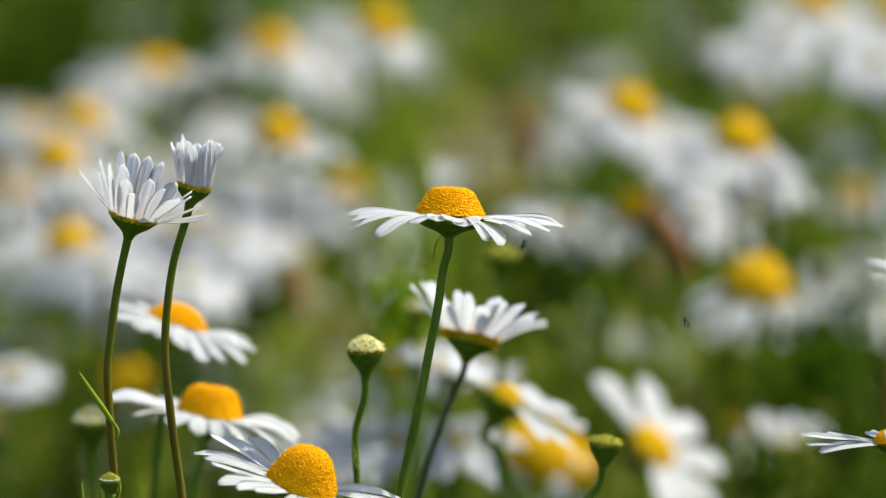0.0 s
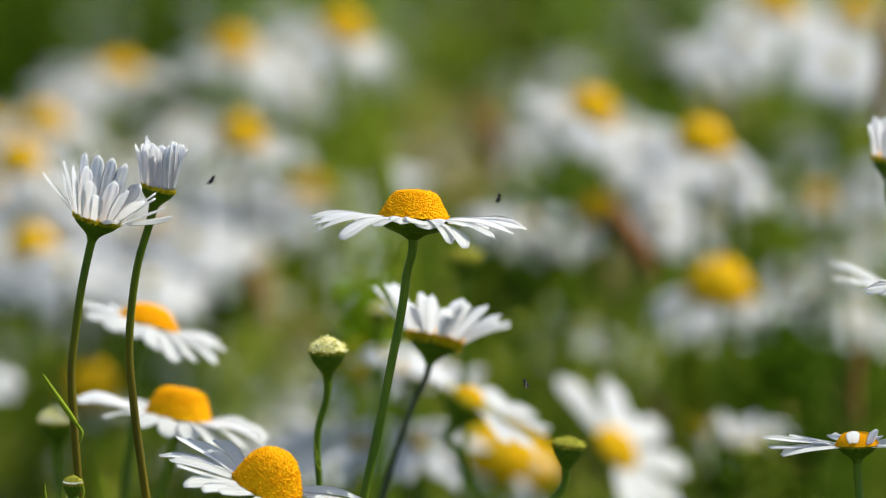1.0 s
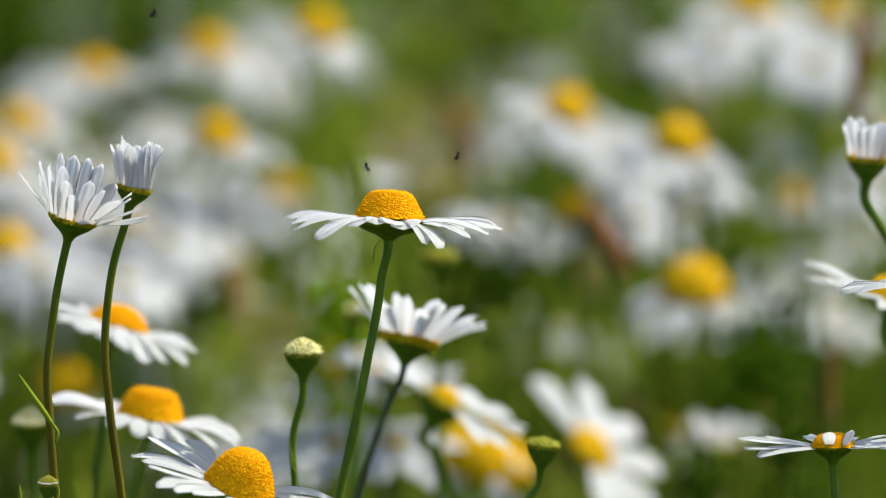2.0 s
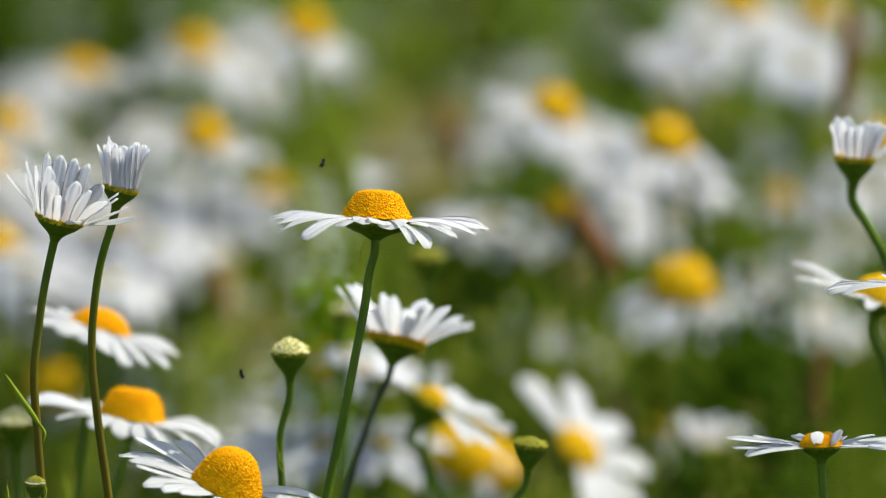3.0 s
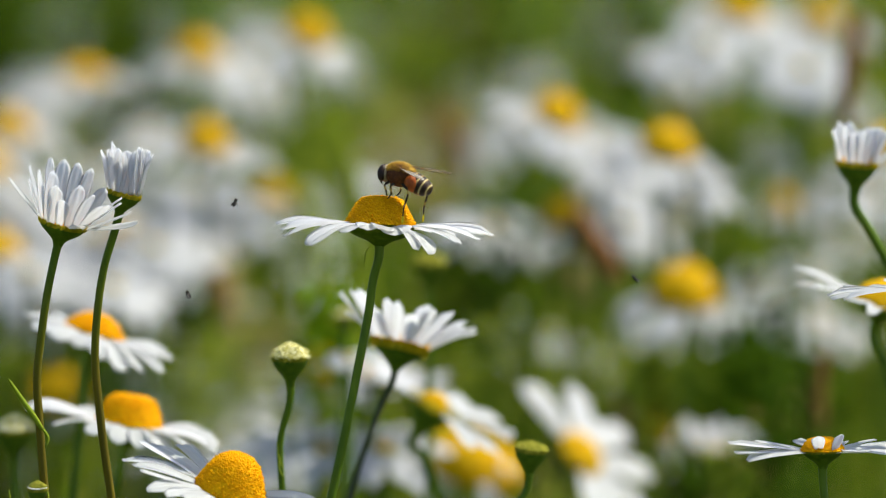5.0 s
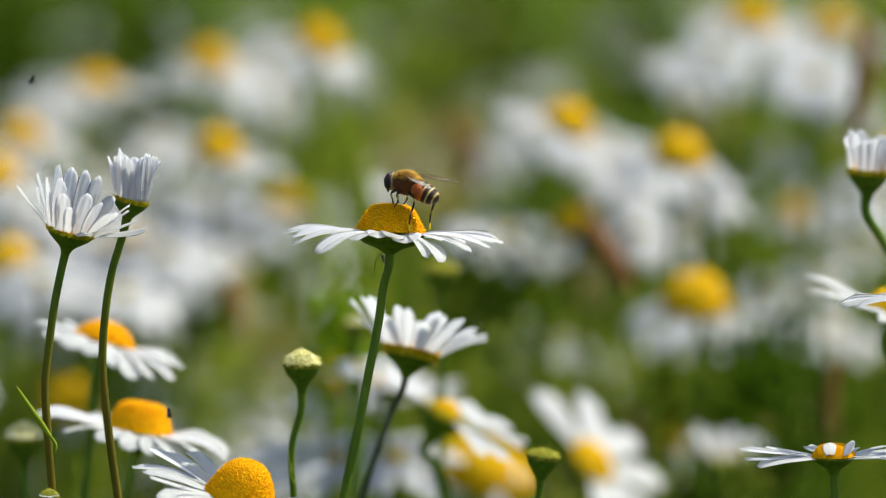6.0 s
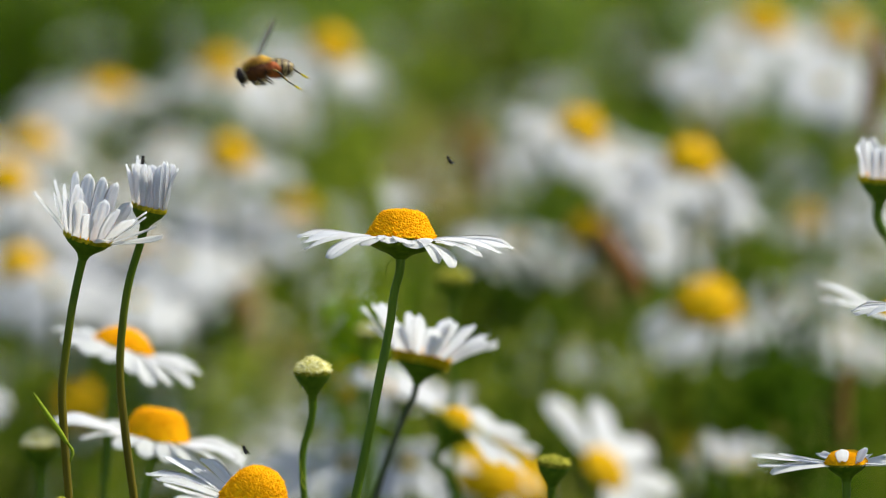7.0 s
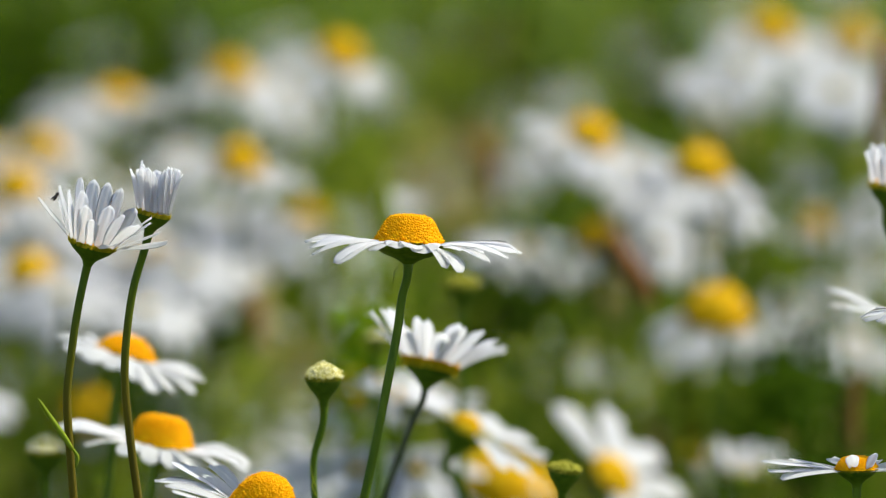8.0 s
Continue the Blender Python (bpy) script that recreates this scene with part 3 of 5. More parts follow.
def leafy_shoots(places, seed, material, label, dense=1.0):
    """Taller leafy shoots that reach up between the flower heads. places: x, y, z of the leafy top and its size in millimetres."""
    rnd = random.Random(seed)
    for x, y, z, size in places:
        size *= 0.001
        foot = Vector((x + rnd.gauss(0, 0.012), y + rnd.gauss(0, 0.01), -0.01))
        top = Vector((x, y, z)) - foot
        shoot = tagged(new("leafy_shoot"), label, "shoot", "leafy shoots")
        shoot.location = foot
        rows = []
        for _ in range(int((30 + 3500 * size) * dense)):
            off = Vector((rnd.gauss(0, 0.6) * size, rnd.gauss(0, 0.6) * size, rnd.gauss(-0.5, 1.1) * size))
            d = Vector((rnd.gauss(0, 0.5), rnd.gauss(0, 0.5), rnd.gauss(0.8, 0.5))).normalized()
            rows.append((top + off, d, size * rnd.uniform(0.4, 1.2), rnd.uniform(0.0005, 0.0010), Vector((0, 0, rnd.uniform(-0.3, 0.1)))))
        tagged(put("leaves", strand_mesh(rows, material, "leaves"), shoot), kind="stuff")
        for bow in (-0.02, 0.02):
            put("stem", strand_mesh([(Vector((bow * 0.3, 0, 0)), top, top.length, rnd.uniform(0.0010, 0.0016), Vector((0, 0, 0)))], material, "stem"), shoot)


def dry_leaf(pts, width):
    """A withered, curled leaf on its stalk, in brown."""
    base = Vector((pts[-1][0] + 0.005, pts[-1][1] + 0.004, -0.01))
    thing = tagged(new("dry_leaf"), "withered brown leaf hanging on its dry stalk", "dry leaf", "dry leaves")
    thing.location = base
    blade = leaf_mesh([Vector(p) - base for p in pts], width * 0.001)
    blade = blade.copy()
    blade.materials[0] = DRY
    put("blade", blade, thing)
    line = spline([Vector(pts[0]) - base, Vector(pts[-1]) - base + Vector((0.001, 0.002, -0.01)), Vector((0, 0, 0))], 6)
    put("stalk", mesh_of("stalk", *tube(line, [0.0006] * len(line), 6), STEM), thing)


def grass_blade(pts, width):
    """One long arching blade of grass."""
    base = Vector((pts[-1][0], pts[-1][1] + 0.004, -0.01))
    thing = new("grass_blade", leaf_mesh([Vector(p) - base for p in pts] + [Vector((0, 0, 0))], width * 0.001))
    thing.location = base
    tagged(thing, "long arching blade of pale green grass", "grass blade", "grass blades")


ground()
meadow()
tufts(230, 21, LEAF_LIME, "lime_foliage", "yellow-green leafy tufts among the daisies, sunlit tone put into their colour", 0.25, 1.9, 0.22, 0.38, 0.008, 0.022)
tufts(80, 22, LEAF_DEEP_SHADE, "deep_green_foliage", "dark green leafy tufts among the daisies, shade put into their colour", 0.25, 1.5, 0.24, 0.36, 0.010, 0.024)
tufts(80, 23, STRAW, "dry_grass", "pale straw-coloured dry tufts among the daisies", 0.35, 1.9, 0.22, 0.37, 0.006, 0.016)

# The dark shoots also stand in for shaded gaps between the heads.
leafy_shoots(((-0.005, 1.150, 0.430, 14), (0.020, 1.100, 0.432, 16), (-0.096, 1.000, 0.439, 18), (-0.144, 1.100, 0.431, 20), (0.078, 0.400, 0.413, 10), (0.018, 0.506, 0.423, 12), (0.009, 0.545, 0.416, 9), (0.054, 0.482, 0.394, 6), (0.078, 0.433, 0.408, 11), (0.073, 0.483, 0.402, 8), (0.087, 0.433, 0.402, 8), (0.059, 0.302, 0.401, 7), (-0.021, 0.385, 0.427, 5), (-0.024, 0.385, 0.421, 4), (0.062, 0.582, 0.386, 7), (0.077, 0.332, 0.399, 8), (-0.061, 0.584, 0.403, 5), (-0.154, 1.091, 0.427, 30), (-0.158, 1.040, 0.421, 18), (-0.103, 1.091, 0.431, 18), (-0.087, 0.989, 0.419, 9), (0.067, 1.091, 0.434, 16)), 31, LEAF_DEEP_SHADE, "dark green leafy shoots between the flower heads, shade put into their colour", 1.35)
leafy_shoots(((0.012, 0.582, 0.386, 8), (-0.027, 0.480, 0.377, 6), (0.050, 0.430, 0.381, 6), (-0.096, 0.579, 0.365, 9), (-0.122, 0.581, 0.380, 8), (-0.117, 0.632, 0.388, 8), (0.014, 1.190, 0.412, 12), (-0.067, 0.631, 0.379, 9), (-0.048, 0.581, 0.377, 8), (-0.059, 0.682, 0.381, 9), (-0.074, 0.732, 0.381, 8), (-0.052, 0.533, 0.395, 8), (-0.058, 0.482, 0.393, 7), (0.063, 0.482, 0.393, 6), (0.001, 0.584, 0.405, 6), (-0.040, 0.938, 0.413, 11), (-0.027, 0.887, 0.413, 11), (-0.007, 0.990, 0.428, 15), (0.024, 0.533, 0.400, 7), (0.043, 0.533, 0.395, 6), (-0.082, 0.584, 0.406, 5), (0.069, 0.331, 0.397, 6), (0.018, 0.483, 0.402, 6)), 32, LEAF_LIME, "yellow-green leafy shoots between the flower heads, sunlit tone put into their colour")
leafy_shoots(((-0.056, 0.635, 0.406, 6), (0.050, 0.481, 0.389, 4), (-0.009, 0.937, 0.404, 11), (0.003, 0.937, 0.408, 9), (-0.046, 0.633, 0.389, 5)), 34, STRAW, "pale dry seed heads and straw between the daisies")
leafy_shoots(((-0.019, 0.306, 0.437, 6), (-0.022, 0.286, 0.435, 5), (-0.018, 0.305, 0.430, 5), (-0.021, 0.346, 0.437, 5)), 33, LEAF, "thin green leafy shoots behind the open daisy", 0.9)
leafy_shoots(((-0.121, 0.532, 0.393, 9), (-0.087, 0.529, 0.368, 9), (-0.086, 0.580, 0.372, 8), (-0.063, 0.480, 0.373, 7), (-0.105, 0.529, 0.370, 8), (-0.118, 0.529, 0.365, 7), (-0.061, 0.632, 0.380, 8), (-0.027, 0.529, 0.367, 6), (0.030, 0.581, 0.381, 6), (0.061, 0.532, 0.388, 6), (0.050, 0.482, 0.391, 6)), 35, LEAF_LIME, "pale green shoots low between the stems, sunlit tone put into their colour", 1.3)

SWAY_RIGHT = ((0.0, -0.05, 0.05), (0.5, -0.20, -0.25), (1.0, -0.25, -0.05), (1.5, 0.16, -0.15), (2.0, -0.09, -0.30), (3.5, 0.11, -0.15), (4.0, -0.05, -0.30), (5.5, -0.10, 0.06), (6.0, -0.15, 0.16), (6.5, -0.15, 0.16), (7.0, -0.04, 0.37), (7.5, -0.10, 0.21), (8.0, 0.11, 0.47))
SWAY_BUDL = ((0.0, 0.06, 0.08), (0.5, -0.60, -0.08), (1.0, 0.49, 0.67), (1.5, 0.83, 0.50), (2.0, 0.32, 0.33), (3.5, -0.27, 0.41), (4.0, -0.19, 0.08), (5.5, -1.37, 0.08), (6.0, -1.37, 0.08), (6.5, -0.94, -0.08), (7.0, -0.52, 0.25), (7.5, -1.29, 0.08), (8.0, -1.36, 0.25))
SWAY_BUDR = ((0.0, 0.15, -0.22), (0.5, 0.43, -0.37), (1.0, 0.16, -0.16), (1.5, 0.00, -0.16), (2.0, 0.05, -0.22), (3.5, -0.00, -0.16), (4.0, -0.16, -0.27), (5.5, -0.22, 0.11), (6.0, -0.17, 0.17), (6.5, -0.05, 0.11), (7.0, -0.37, 0.32), (7.5, -0.17, 0.11), (8.0, -0.10, 0.32))
SWAY_LL = ((0.0, -0.17, -0.11), (0.5, -1.22, -0.33), (1.0, 0.93, 0.11), (1.5, 1.48, 0.33), (2.0, 0.32, -0.00), (3.5, -0.84, -0.17), (4.0, -0.67, -0.11), (5.5, -2.06, -0.38), (6.0, -1.95, -0.22), (6.5, -1.61, -0.22), (7.0, -0.95, -0.05), (7.5, -1.78, -0.22), (8.0, -1.99, -0.22))
SWAY_UL = ((0.0, -2.13, 0.71), (0.5, -3.24, 0.44), (1.0, -0.49, 1.28), (1.5, 0.01, 1.50), (2.0, -1.45, 1.05), (3.5, -2.63, 0.27), (4.0, -2.92, 0.94), (5.5, -4.37, 0.16), (6.0, -4.26, 0.27), (6.5, -4.08, 0.61), (7.0, -3.02, 0.61), (7.5, -3.98, 0.22), (8.0, -4.31, 0.27))
SWAY_FRONT = ((0.0, 0.15, -0.10), (0.5, -0.16, -0.30), (1.0, 0.51, -0.00), (1.5, 0.00, -0.00), (2.0, 0.00, -0.05), (3.5, 0.14, 0.05), (4.0, 0.30, -0.10), (5.5, 0.14, 0.26), (6.0, -0.01, 0.26), (6.5, 0.15, 0.21), (7.0, 0.30, 0.37), (7.5, 0.04, 0.21), (8.0, 0.15, 0.26))
SWAY_BUD = ((0.0, 0.16, -0.16), (0.5, 0.22, -0.16), (1.0, -0.05, 0.11), (1.5, 0.00, -0.16), (2.0, 0.00, -0.16), (3.5, -0.11, -0.11), (4.0, -0.27, -0.16), (5.5, -0.38, 0.11), (6.0, -0.38, 0.16), (6.5, -0.21, 0.11), (7.0, -0.58, 0.27), (7.5, -0.32, 0.00), (8.0, -0.26, 0.32))
SWAY_MID = ((0.0, -0.11, -0.27), (0.5, 0.22, -0.38), (1.0, -0.00, -0.11), (1.5, 0.00, -0.33), (2.0, 0.00, -0.27), (3.5, -0.12, -0.27), (4.0, -0.28, -0.44), (5.5, 0.38, -0.15), (6.0, 0.05, -0.10), (6.5, 0.39, -0.16), (7.0, -0.11, 0.07), (7.5, -0.45, -0.10), (8.0, -0.27, 0.23))
SWAY_CUP2 = ((0.0, -0.32, -0.22), (0.5, 0.11, -0.27), (1.0, -0.10, -0.05), (1.5, 0.00, -0.00), (2.0, 0.00, -0.05), (3.5, -0.21, -0.11), (4.0, -0.32, -0.11), (5.5, 0.31, -0.00), (6.0, -0.63, 0.16), (6.5, -0.05, 0.32), (7.0, 0.42, 0.16), (7.5, -0.63, 0.31), (8.0, -0.47, 0.31))
SWAY_CUP1 = ((0.0, -0.26, -0.16), (0.5, 0.05, -0.15), (1.0, -0.10, -0.00), (1.5, 0.00, -0.00), (2.0, 0.05, -0.00), (3.5, -0.16, -0.00), (4.0, -0.26, -0.00), (5.5, 0.31, 0.16), (6.0, -0.52, 0.15), (6.5, -0.05, 0.42), (7.0, 0.42, 0.37), (7.5, -0.53, 0.32), (8.0, -0.41, 0.42))
SWAY_MAIN_NECK = ((0.0, -0.15, -0.00), (0.5, 0.21, -0.31), (1.0, 0.01, -0.00), (1.5, 0.00, -0.00), (2.0, 0.05, -0.05), (3.5, -0.10, -0.05), (4.0, -0.31, -0.00), (5.5, 0.57, -0.15), (6.0, 0.10, -0.15), (6.5, 0.47, 0.00), (7.0, -0.10, 0.26), (7.5, -0.52, 0.31), (8.0, -0.41, 0.42))
daisy((-0.0083, -0.0090, 0.4968), [(-0.0086, -0.0098, 0.4925), (-0.0095, -0.0101, 0.4876), (-0.0103, -0.0106, 0.4819), (-0.0123, -0.0124, 0.4715), (-0.0155, -0.0142, 0.4555), (-0.0176, -0.0151, 0.4460), (-0.0375, -0.0111, 0.2236), (-0.0511, -0.0051, -0.0100)], right=3, back=9, r=6.4, h=5.3, power=0, cup=3.3, n=0, extra=((3, 8, 20, 1.0), (351, 8, 26, 1.04), (20, 8, 18, 0.95), (38, 7, 16, 0.9), (338, 6, 30, 0.98), (326, 2, 34, 0.88), (309, -8, 44, 0.78, 1.15), (300, -6, 46, 0.74, 1.1), (290, -6, 24, 0.40, 1.4), (272, -1, 26, 0.36, 1.3), (256, 3, 34, 0.44, 1.4), (243, 3, 38, 0.62, 1.25), (228, -2, 40, 1.0, 1.15), (219, -5, 36, 1.05), (206, 0, 30, 0.98), (196, 4, 22, 1.02), (186, 6, 16, 1.04), (174, 7, 16, 1.0), (157, 6, 14, 1.0), (138, 6, 14, 1.0), (118, 6, 14, 1.0), (98, 6, 14, 1.0), (78, 6, 14, 1.0), (58, 6, 14, 1.0)), length=14.0, width=3.6, thick=0.8, label='fully open white daisy with a domed orange-yellow disc', leaves=(([(-0.0096, -0.0095, 0.4934), (-0.0107, -0.0096, 0.4924), (-0.0111, -0.0098, 0.4906), (-0.0112, -0.0101, 0.4880)], 0.12), ), sway=SWAY_MAIN_NECK)
daisy((-0.0649, -0.0120, 0.4974), [(-0.0656, -0.0120, 0.4938), (-0.0676, -0.0120, 0.4858), (-0.0690, -0.0120, 0.4766), (-0.0697, -0.0120, 0.4705), (-0.0693, -0.0120, 0.4602), (-0.0684, -0.0120, 0.4474), (-0.0628, -0.0120, 0.2200), (-0.0604, -0.0070, -0.0100)], right=14, back=-4, r=4.7, h=1.6, n=0, extra=((176, 40, 4, 1.12, 0.9), (188, 58, -8, 0.9), (204, 74, 4, 1.0), (222, 82, -4, 1.0, 1.15), (240, 80, 6, 0.92, 1.1), (262, 72, 6, 0.62), (284, 78, 2, 0.98), (303, 66, 4, 0.9, 1.1), (296, 34, 26, 0.55), (318, 56, 10, 0.95, 1.15), (333, 50, 6, 1.0), (346, 34, -6, 1.0, 0.8), (358, 18, -10, 1.15, 0.7), (12, 54, 8, 0.95), (34, 68, 4, 0.95, 1.15), (62, 78, 2, 1.05, 1.15), (88, 82, 4, 1.1, 1.15), (114, 78, 4, 1.1, 1.1), (140, 74, -4, 1.1), (160, 62, 4, 1.0)), length=9.2, width=2.75, wide=0.82, thick=0.74, cup=3.7, stem=STEM_OLIVE, label='half-closed white daisy with upright petals on an olive stem', leaves=(([(-0.0686, -0.0165, 0.4607), (-0.0699, -0.0163, 0.4627), (-0.0724, -0.0158, 0.4662), (-0.0747, -0.0154, 0.4697)], 0.52), ([(-0.0686, -0.0165, 0.4609), (-0.0676, -0.0167, 0.4592), (-0.0681, -0.0169, 0.4574)], 0.3), ), sway=SWAY_CUP1)
daisy((-0.0543, -0.0034, 0.5019), [(-0.0553, -0.0034, 0.4971), (-0.0579, -0.0034, 0.4888), (-0.0593, -0.0034, 0.4796), (-0.0597, -0.0034, 0.4724), (-0.0589, -0.0034, 0.4619), (-0.0568, -0.0034, 0.4455), (-0.0467, -0.0034, 0.2200), (-0.0423, 0.0016, -0.0100)], right=14, stand=9, back=2, r=3.4, h=1.2, n=22, length=8.6, width=2.2, rise=86, droop=2, spread=5, wide=0.85, thick=0.74, cup=3.7, stem=STEM_OLIVE, label='closed white daisy with petals standing straight up', sway=SWAY_CUP2)
daisy((-0.0049, 0.0713, 0.4645), [(-0.0062, 0.0713, 0.4594), (-0.0082, 0.0713, 0.4534), (-0.0108, 0.0713, 0.4469), (-0.0134, 0.0713, 0.4392), (-0.0147, 0.0713, 0.4343), (-0.0346, 0.0713, 0.2200), (-0.0438, 0.0763, -0.0100)], right=12, back=13, r=5.74, h=2.05, n=29, length=10.5, width=3.0, rise=49, droop=14, spread=10, wide=0.98, thick=0.64, cup=4.51, stem=STEM_DARK, label='white daisy seen from below, petals raised, on a dark stem', rim=BRACT_LIT, rim_deep=2.2, sway=SWAY_MID)
bud((-0.0244, 0.0217, 0.4686), [(-0.0253, 0.0217, 0.4653), (-0.0258, 0.0217, 0.4605), (-0.0262, 0.0217, 0.4537), (-0.0260, 0.0217, 0.4442), (-0.0222, 0.0217, 0.2200), (-0.0208, 0.0267, -0.0100)], r=3.55, h=2.5, cup=4.8, thick=0.62, crown=False, leaves=(([(-0.0257, 0.0193, 0.4483), (-0.0264, 0.0194, 0.4499), (-0.0269, 0.0198, 0.4530)], 0.12), ([(-0.0257, 0.0191, 0.4468), (-0.0265, 0.0193, 0.4483), (-0.0263, 0.0195, 0.4504)], 0.2), ), sway=SWAY_BUD)
daisy((-0.0348, -0.0297, 0.4516), [(-0.0341, -0.0310, 0.4413), (-0.0341, -0.0270, 0.2206), (-0.0341, -0.0210, -0.0100)], right=17, back=-11, r=6.4, h=7.0, power=3.0, n=25, length=14.2, width=3.5, rise=9, droop=16, spread=5, thick=0.95, gaps=((30, 120),), label='open white daisy with a large golden disc', sway=SWAY_FRONT)
daisy((-0.0608, 0.1106, 0.4607), [(-0.0624, 0.1098, 0.4542), (-0.0639, 0.1081, 0.4409), (-0.0655, 0.1065, 0.4275), (-0.0773, 0.1106, 0.2024), (-0.0851, 0.1168, -0.0100)], right=17, back=6, r=6.21, h=3.83, power=2.6, n=0, extra=((196, 8, 22, 0.78), (181, 11, 28, 0.80, 1.1), (166, 10, 26, 0.78), (212, 2, 30, 0.72), (236, -6, 34, 0.72), (258, -10, 36, 0.6), (282, -14, 30, 0.72, 1.1), (302, -16, 30, 0.95, 1.2), (317, -12, 28, 1.0, 1.1), (331, -4, 28, 1.0), (347, 6, 30, 0.95), (4, 10, 30, 0.9), (30, 12, 20, 0.9), (80, 10, 20, 0.9), (120, 10, 20, 0.9)), length=11.80, width=5.3, thick=0.83, label='white daisy with drooping petals', sway=SWAY_UL)
daisy((-0.0552, 0.0781, 0.4478), [(-0.0569, 0.0775, 0.4421), (-0.0587, 0.0763, 0.4325), (-0.0767, 0.0804, 0.2065), (-0.0888, 0.0866, -0.0100)], right=10, back=8, r=6.39, h=5.97, power=5.0, n=0, extra=((196, 9, 20, 1.05), (182, 13, 24, 1.08, 1.1), (168, 12, 24, 1.05), (214, 3, 28, 0.92), (240, -4, 44, 0.6), (262, -12, 50, 0.5), (284, -12, 44, 0.6), (304, -8, 36, 0.9), (320, 2, 34, 1.05, 1.1), (336, 8, 34, 1.15), (350, 12, 36, 1.05), (6, 14, 34, 1.0), (30, 16, 20, 0.9), (90, 12, 20, 0.9), (130, 14, 20, 1.0)), length=13.80, width=5.15, thick=0.88, label='white daisy with a tall orange disc and drooping petals', sway=SWAY_LL)
bud((0.0200, 0.0306, 0.4501), [(0.0188, 0.0300, 0.4456), (0.0163, 0.0292, 0.4394), (-0.0209, 0.0332, 0.2197), (-0.0457, 0.0392, -0.0100)], right=6, r=3.2, h=1.3, cup=5.0, thick=0.66, crown=False, tone=FLORET_OLIVE, sway=SWAY_BUDR)
bud((-0.0791, 0.0997, 0.4435), [(-0.0789, 0.0990, 0.4378), (-0.0786, 0.0980, 0.4288), (-0.0751, 0.1021, 0.2063), (-0.0729, 0.1082, -0.0100)], r=4.00, h=2.87, cup=5.12, sway=SWAY_BUDL)
bud((-0.0695, -0.0148, 0.4497), [(-0.0694, -0.0154, 0.4449), (-0.0694, -0.0114, 0.2225), (-0.0694, -0.0054, -0.0100)], r=1.9, h=1.4, cup=3.2, crown=True, tone=FLORET_OLIVE, label='small green daisy bud with narrow leaves round it', leaves=(([(-0.0685, -0.0153, 0.4459), (-0.0676, -0.0150, 0.4484), (-0.0685, -0.0147, 0.4509)], 0.22), ([(-0.0741, -0.0154, 0.4449), (-0.0744, -0.0151, 0.4474), (-0.0746, -0.0148, 0.4496)], 0.25), ([(-0.0707, -0.0154, 0.4449), (-0.0712, -0.0152, 0.4469), (-0.0714, -0.0149, 0.4491)], 0.22), ))
daisy((0.0712, -0.0189, 0.4574), [(0.0715, -0.0194, 0.4532), (0.0718, -0.0203, 0.4462), (0.0758, -0.0163, 0.2231), (0.0785, -0.0103, -0.0100)], right=-1, back=4, r=3.9, h=2.4, power=4, n=0, extra=((352, 2, 6, 1.0), (10, 6, 8, 1.0), (338, 0, 8, 0.9), (170, 9, 8, 1.1, 1.25), (183, 4, 8, 1.15, 1.3), (196, 0, 10, 0.9, 1.3), (140, 8, 4, 0.9), (100, 8, 4, 0.8), (70, 8, 4, 0.8), (40, 8, 4, 0.9), (256, 68, 30, 0.30, 0.62), (306, 62, 4, 0.30, 0.6), (322, 10, 10, 0.6)), length=12.4, width=4.4, thick=0.72, cup=2.8, stem=STEM, label='flat white daisy with one petal folded over its disc', sway=SWAY_RIGHT)
daisy((0.0821, 0.0669, 0.4995), [(0.0820, 0.0662, 0.4943), (0.0839, 0.0656, 0.4879), (0.0876, 0.0650, 0.4814), (0.0963, 0.0647, 0.4609), (0.1053, 0.0658, 0.4344), (0.1545, 0.0730, 0.2071), (0.1905, 0.0802, -0.0100)], right=4, back=2, r=4.33, h=1.54, n=17, length=7.42, width=2.47, rise=78, droop=6, spread=8, wide=0.85, extra=((20, 40, 40, 1.2), (352, 48, 40, 1.1)), thick=0.88, cup=4.94, stem=STEM, label='half-closed white daisy on a dark stem')
daisy((0.0895, -0.0105, 0.4852), [(0.0880, -0.0117, 0.4756), (0.0885, -0.0141, 0.4554), (0.0909, -0.0101, 0.2277), (0.0925, -0.0041, -0.0100)], right=2, back=6, r=5.6, h=4.0, n=17, length=12.4, width=2.0, rise=3, droop=10, spread=4, gaps=((228, 300),), extra=((262, -50, 24, 0.8),), thick=0.85, label='white daisy with narrow spreading petals')
daisy((0.0885, 0.0884, 0.4700), [(0.0893, 0.0869, 0.4578), (0.0893, 0.0909, 0.2289), (0.0893, 0.0969, -0.0100)], right=16, back=-4, r=5.6, h=4.2, n=15, length=13.0, width=4.0, rise=6, droop=16, fine=1)
daisy((0.0355, 0.3300, 0.4040), [(0.0365, 0.3315, 0.3950), (0.0385, 0.3350, 0.2000), (0.0395, 0.3400, -0.0100)], right=46, back=-36, r=5.8, h=3.0, n=12, length=16.0, width=8.0, rise=4, droop=8, fine=1, gaps=((186, 276),), label='broad white daisy leaning over, soft in the distance')
daisy((0.0019, 0.1652, 0.4392), [(-0.0001, 0.1639, 0.4280), (-0.0001, 0.1679, 0.2140), (-0.0001, 0.1739, -0.0100)], right=30, back=-1, r=5.8, h=2.4, n=18, length=14.0, width=6.4, rise=8, droop=14, fine=1, wide=0.55, thick=1.1, cup=6.5, gaps=((236, 300),), label='white daisy leaning away on a thick green stem')
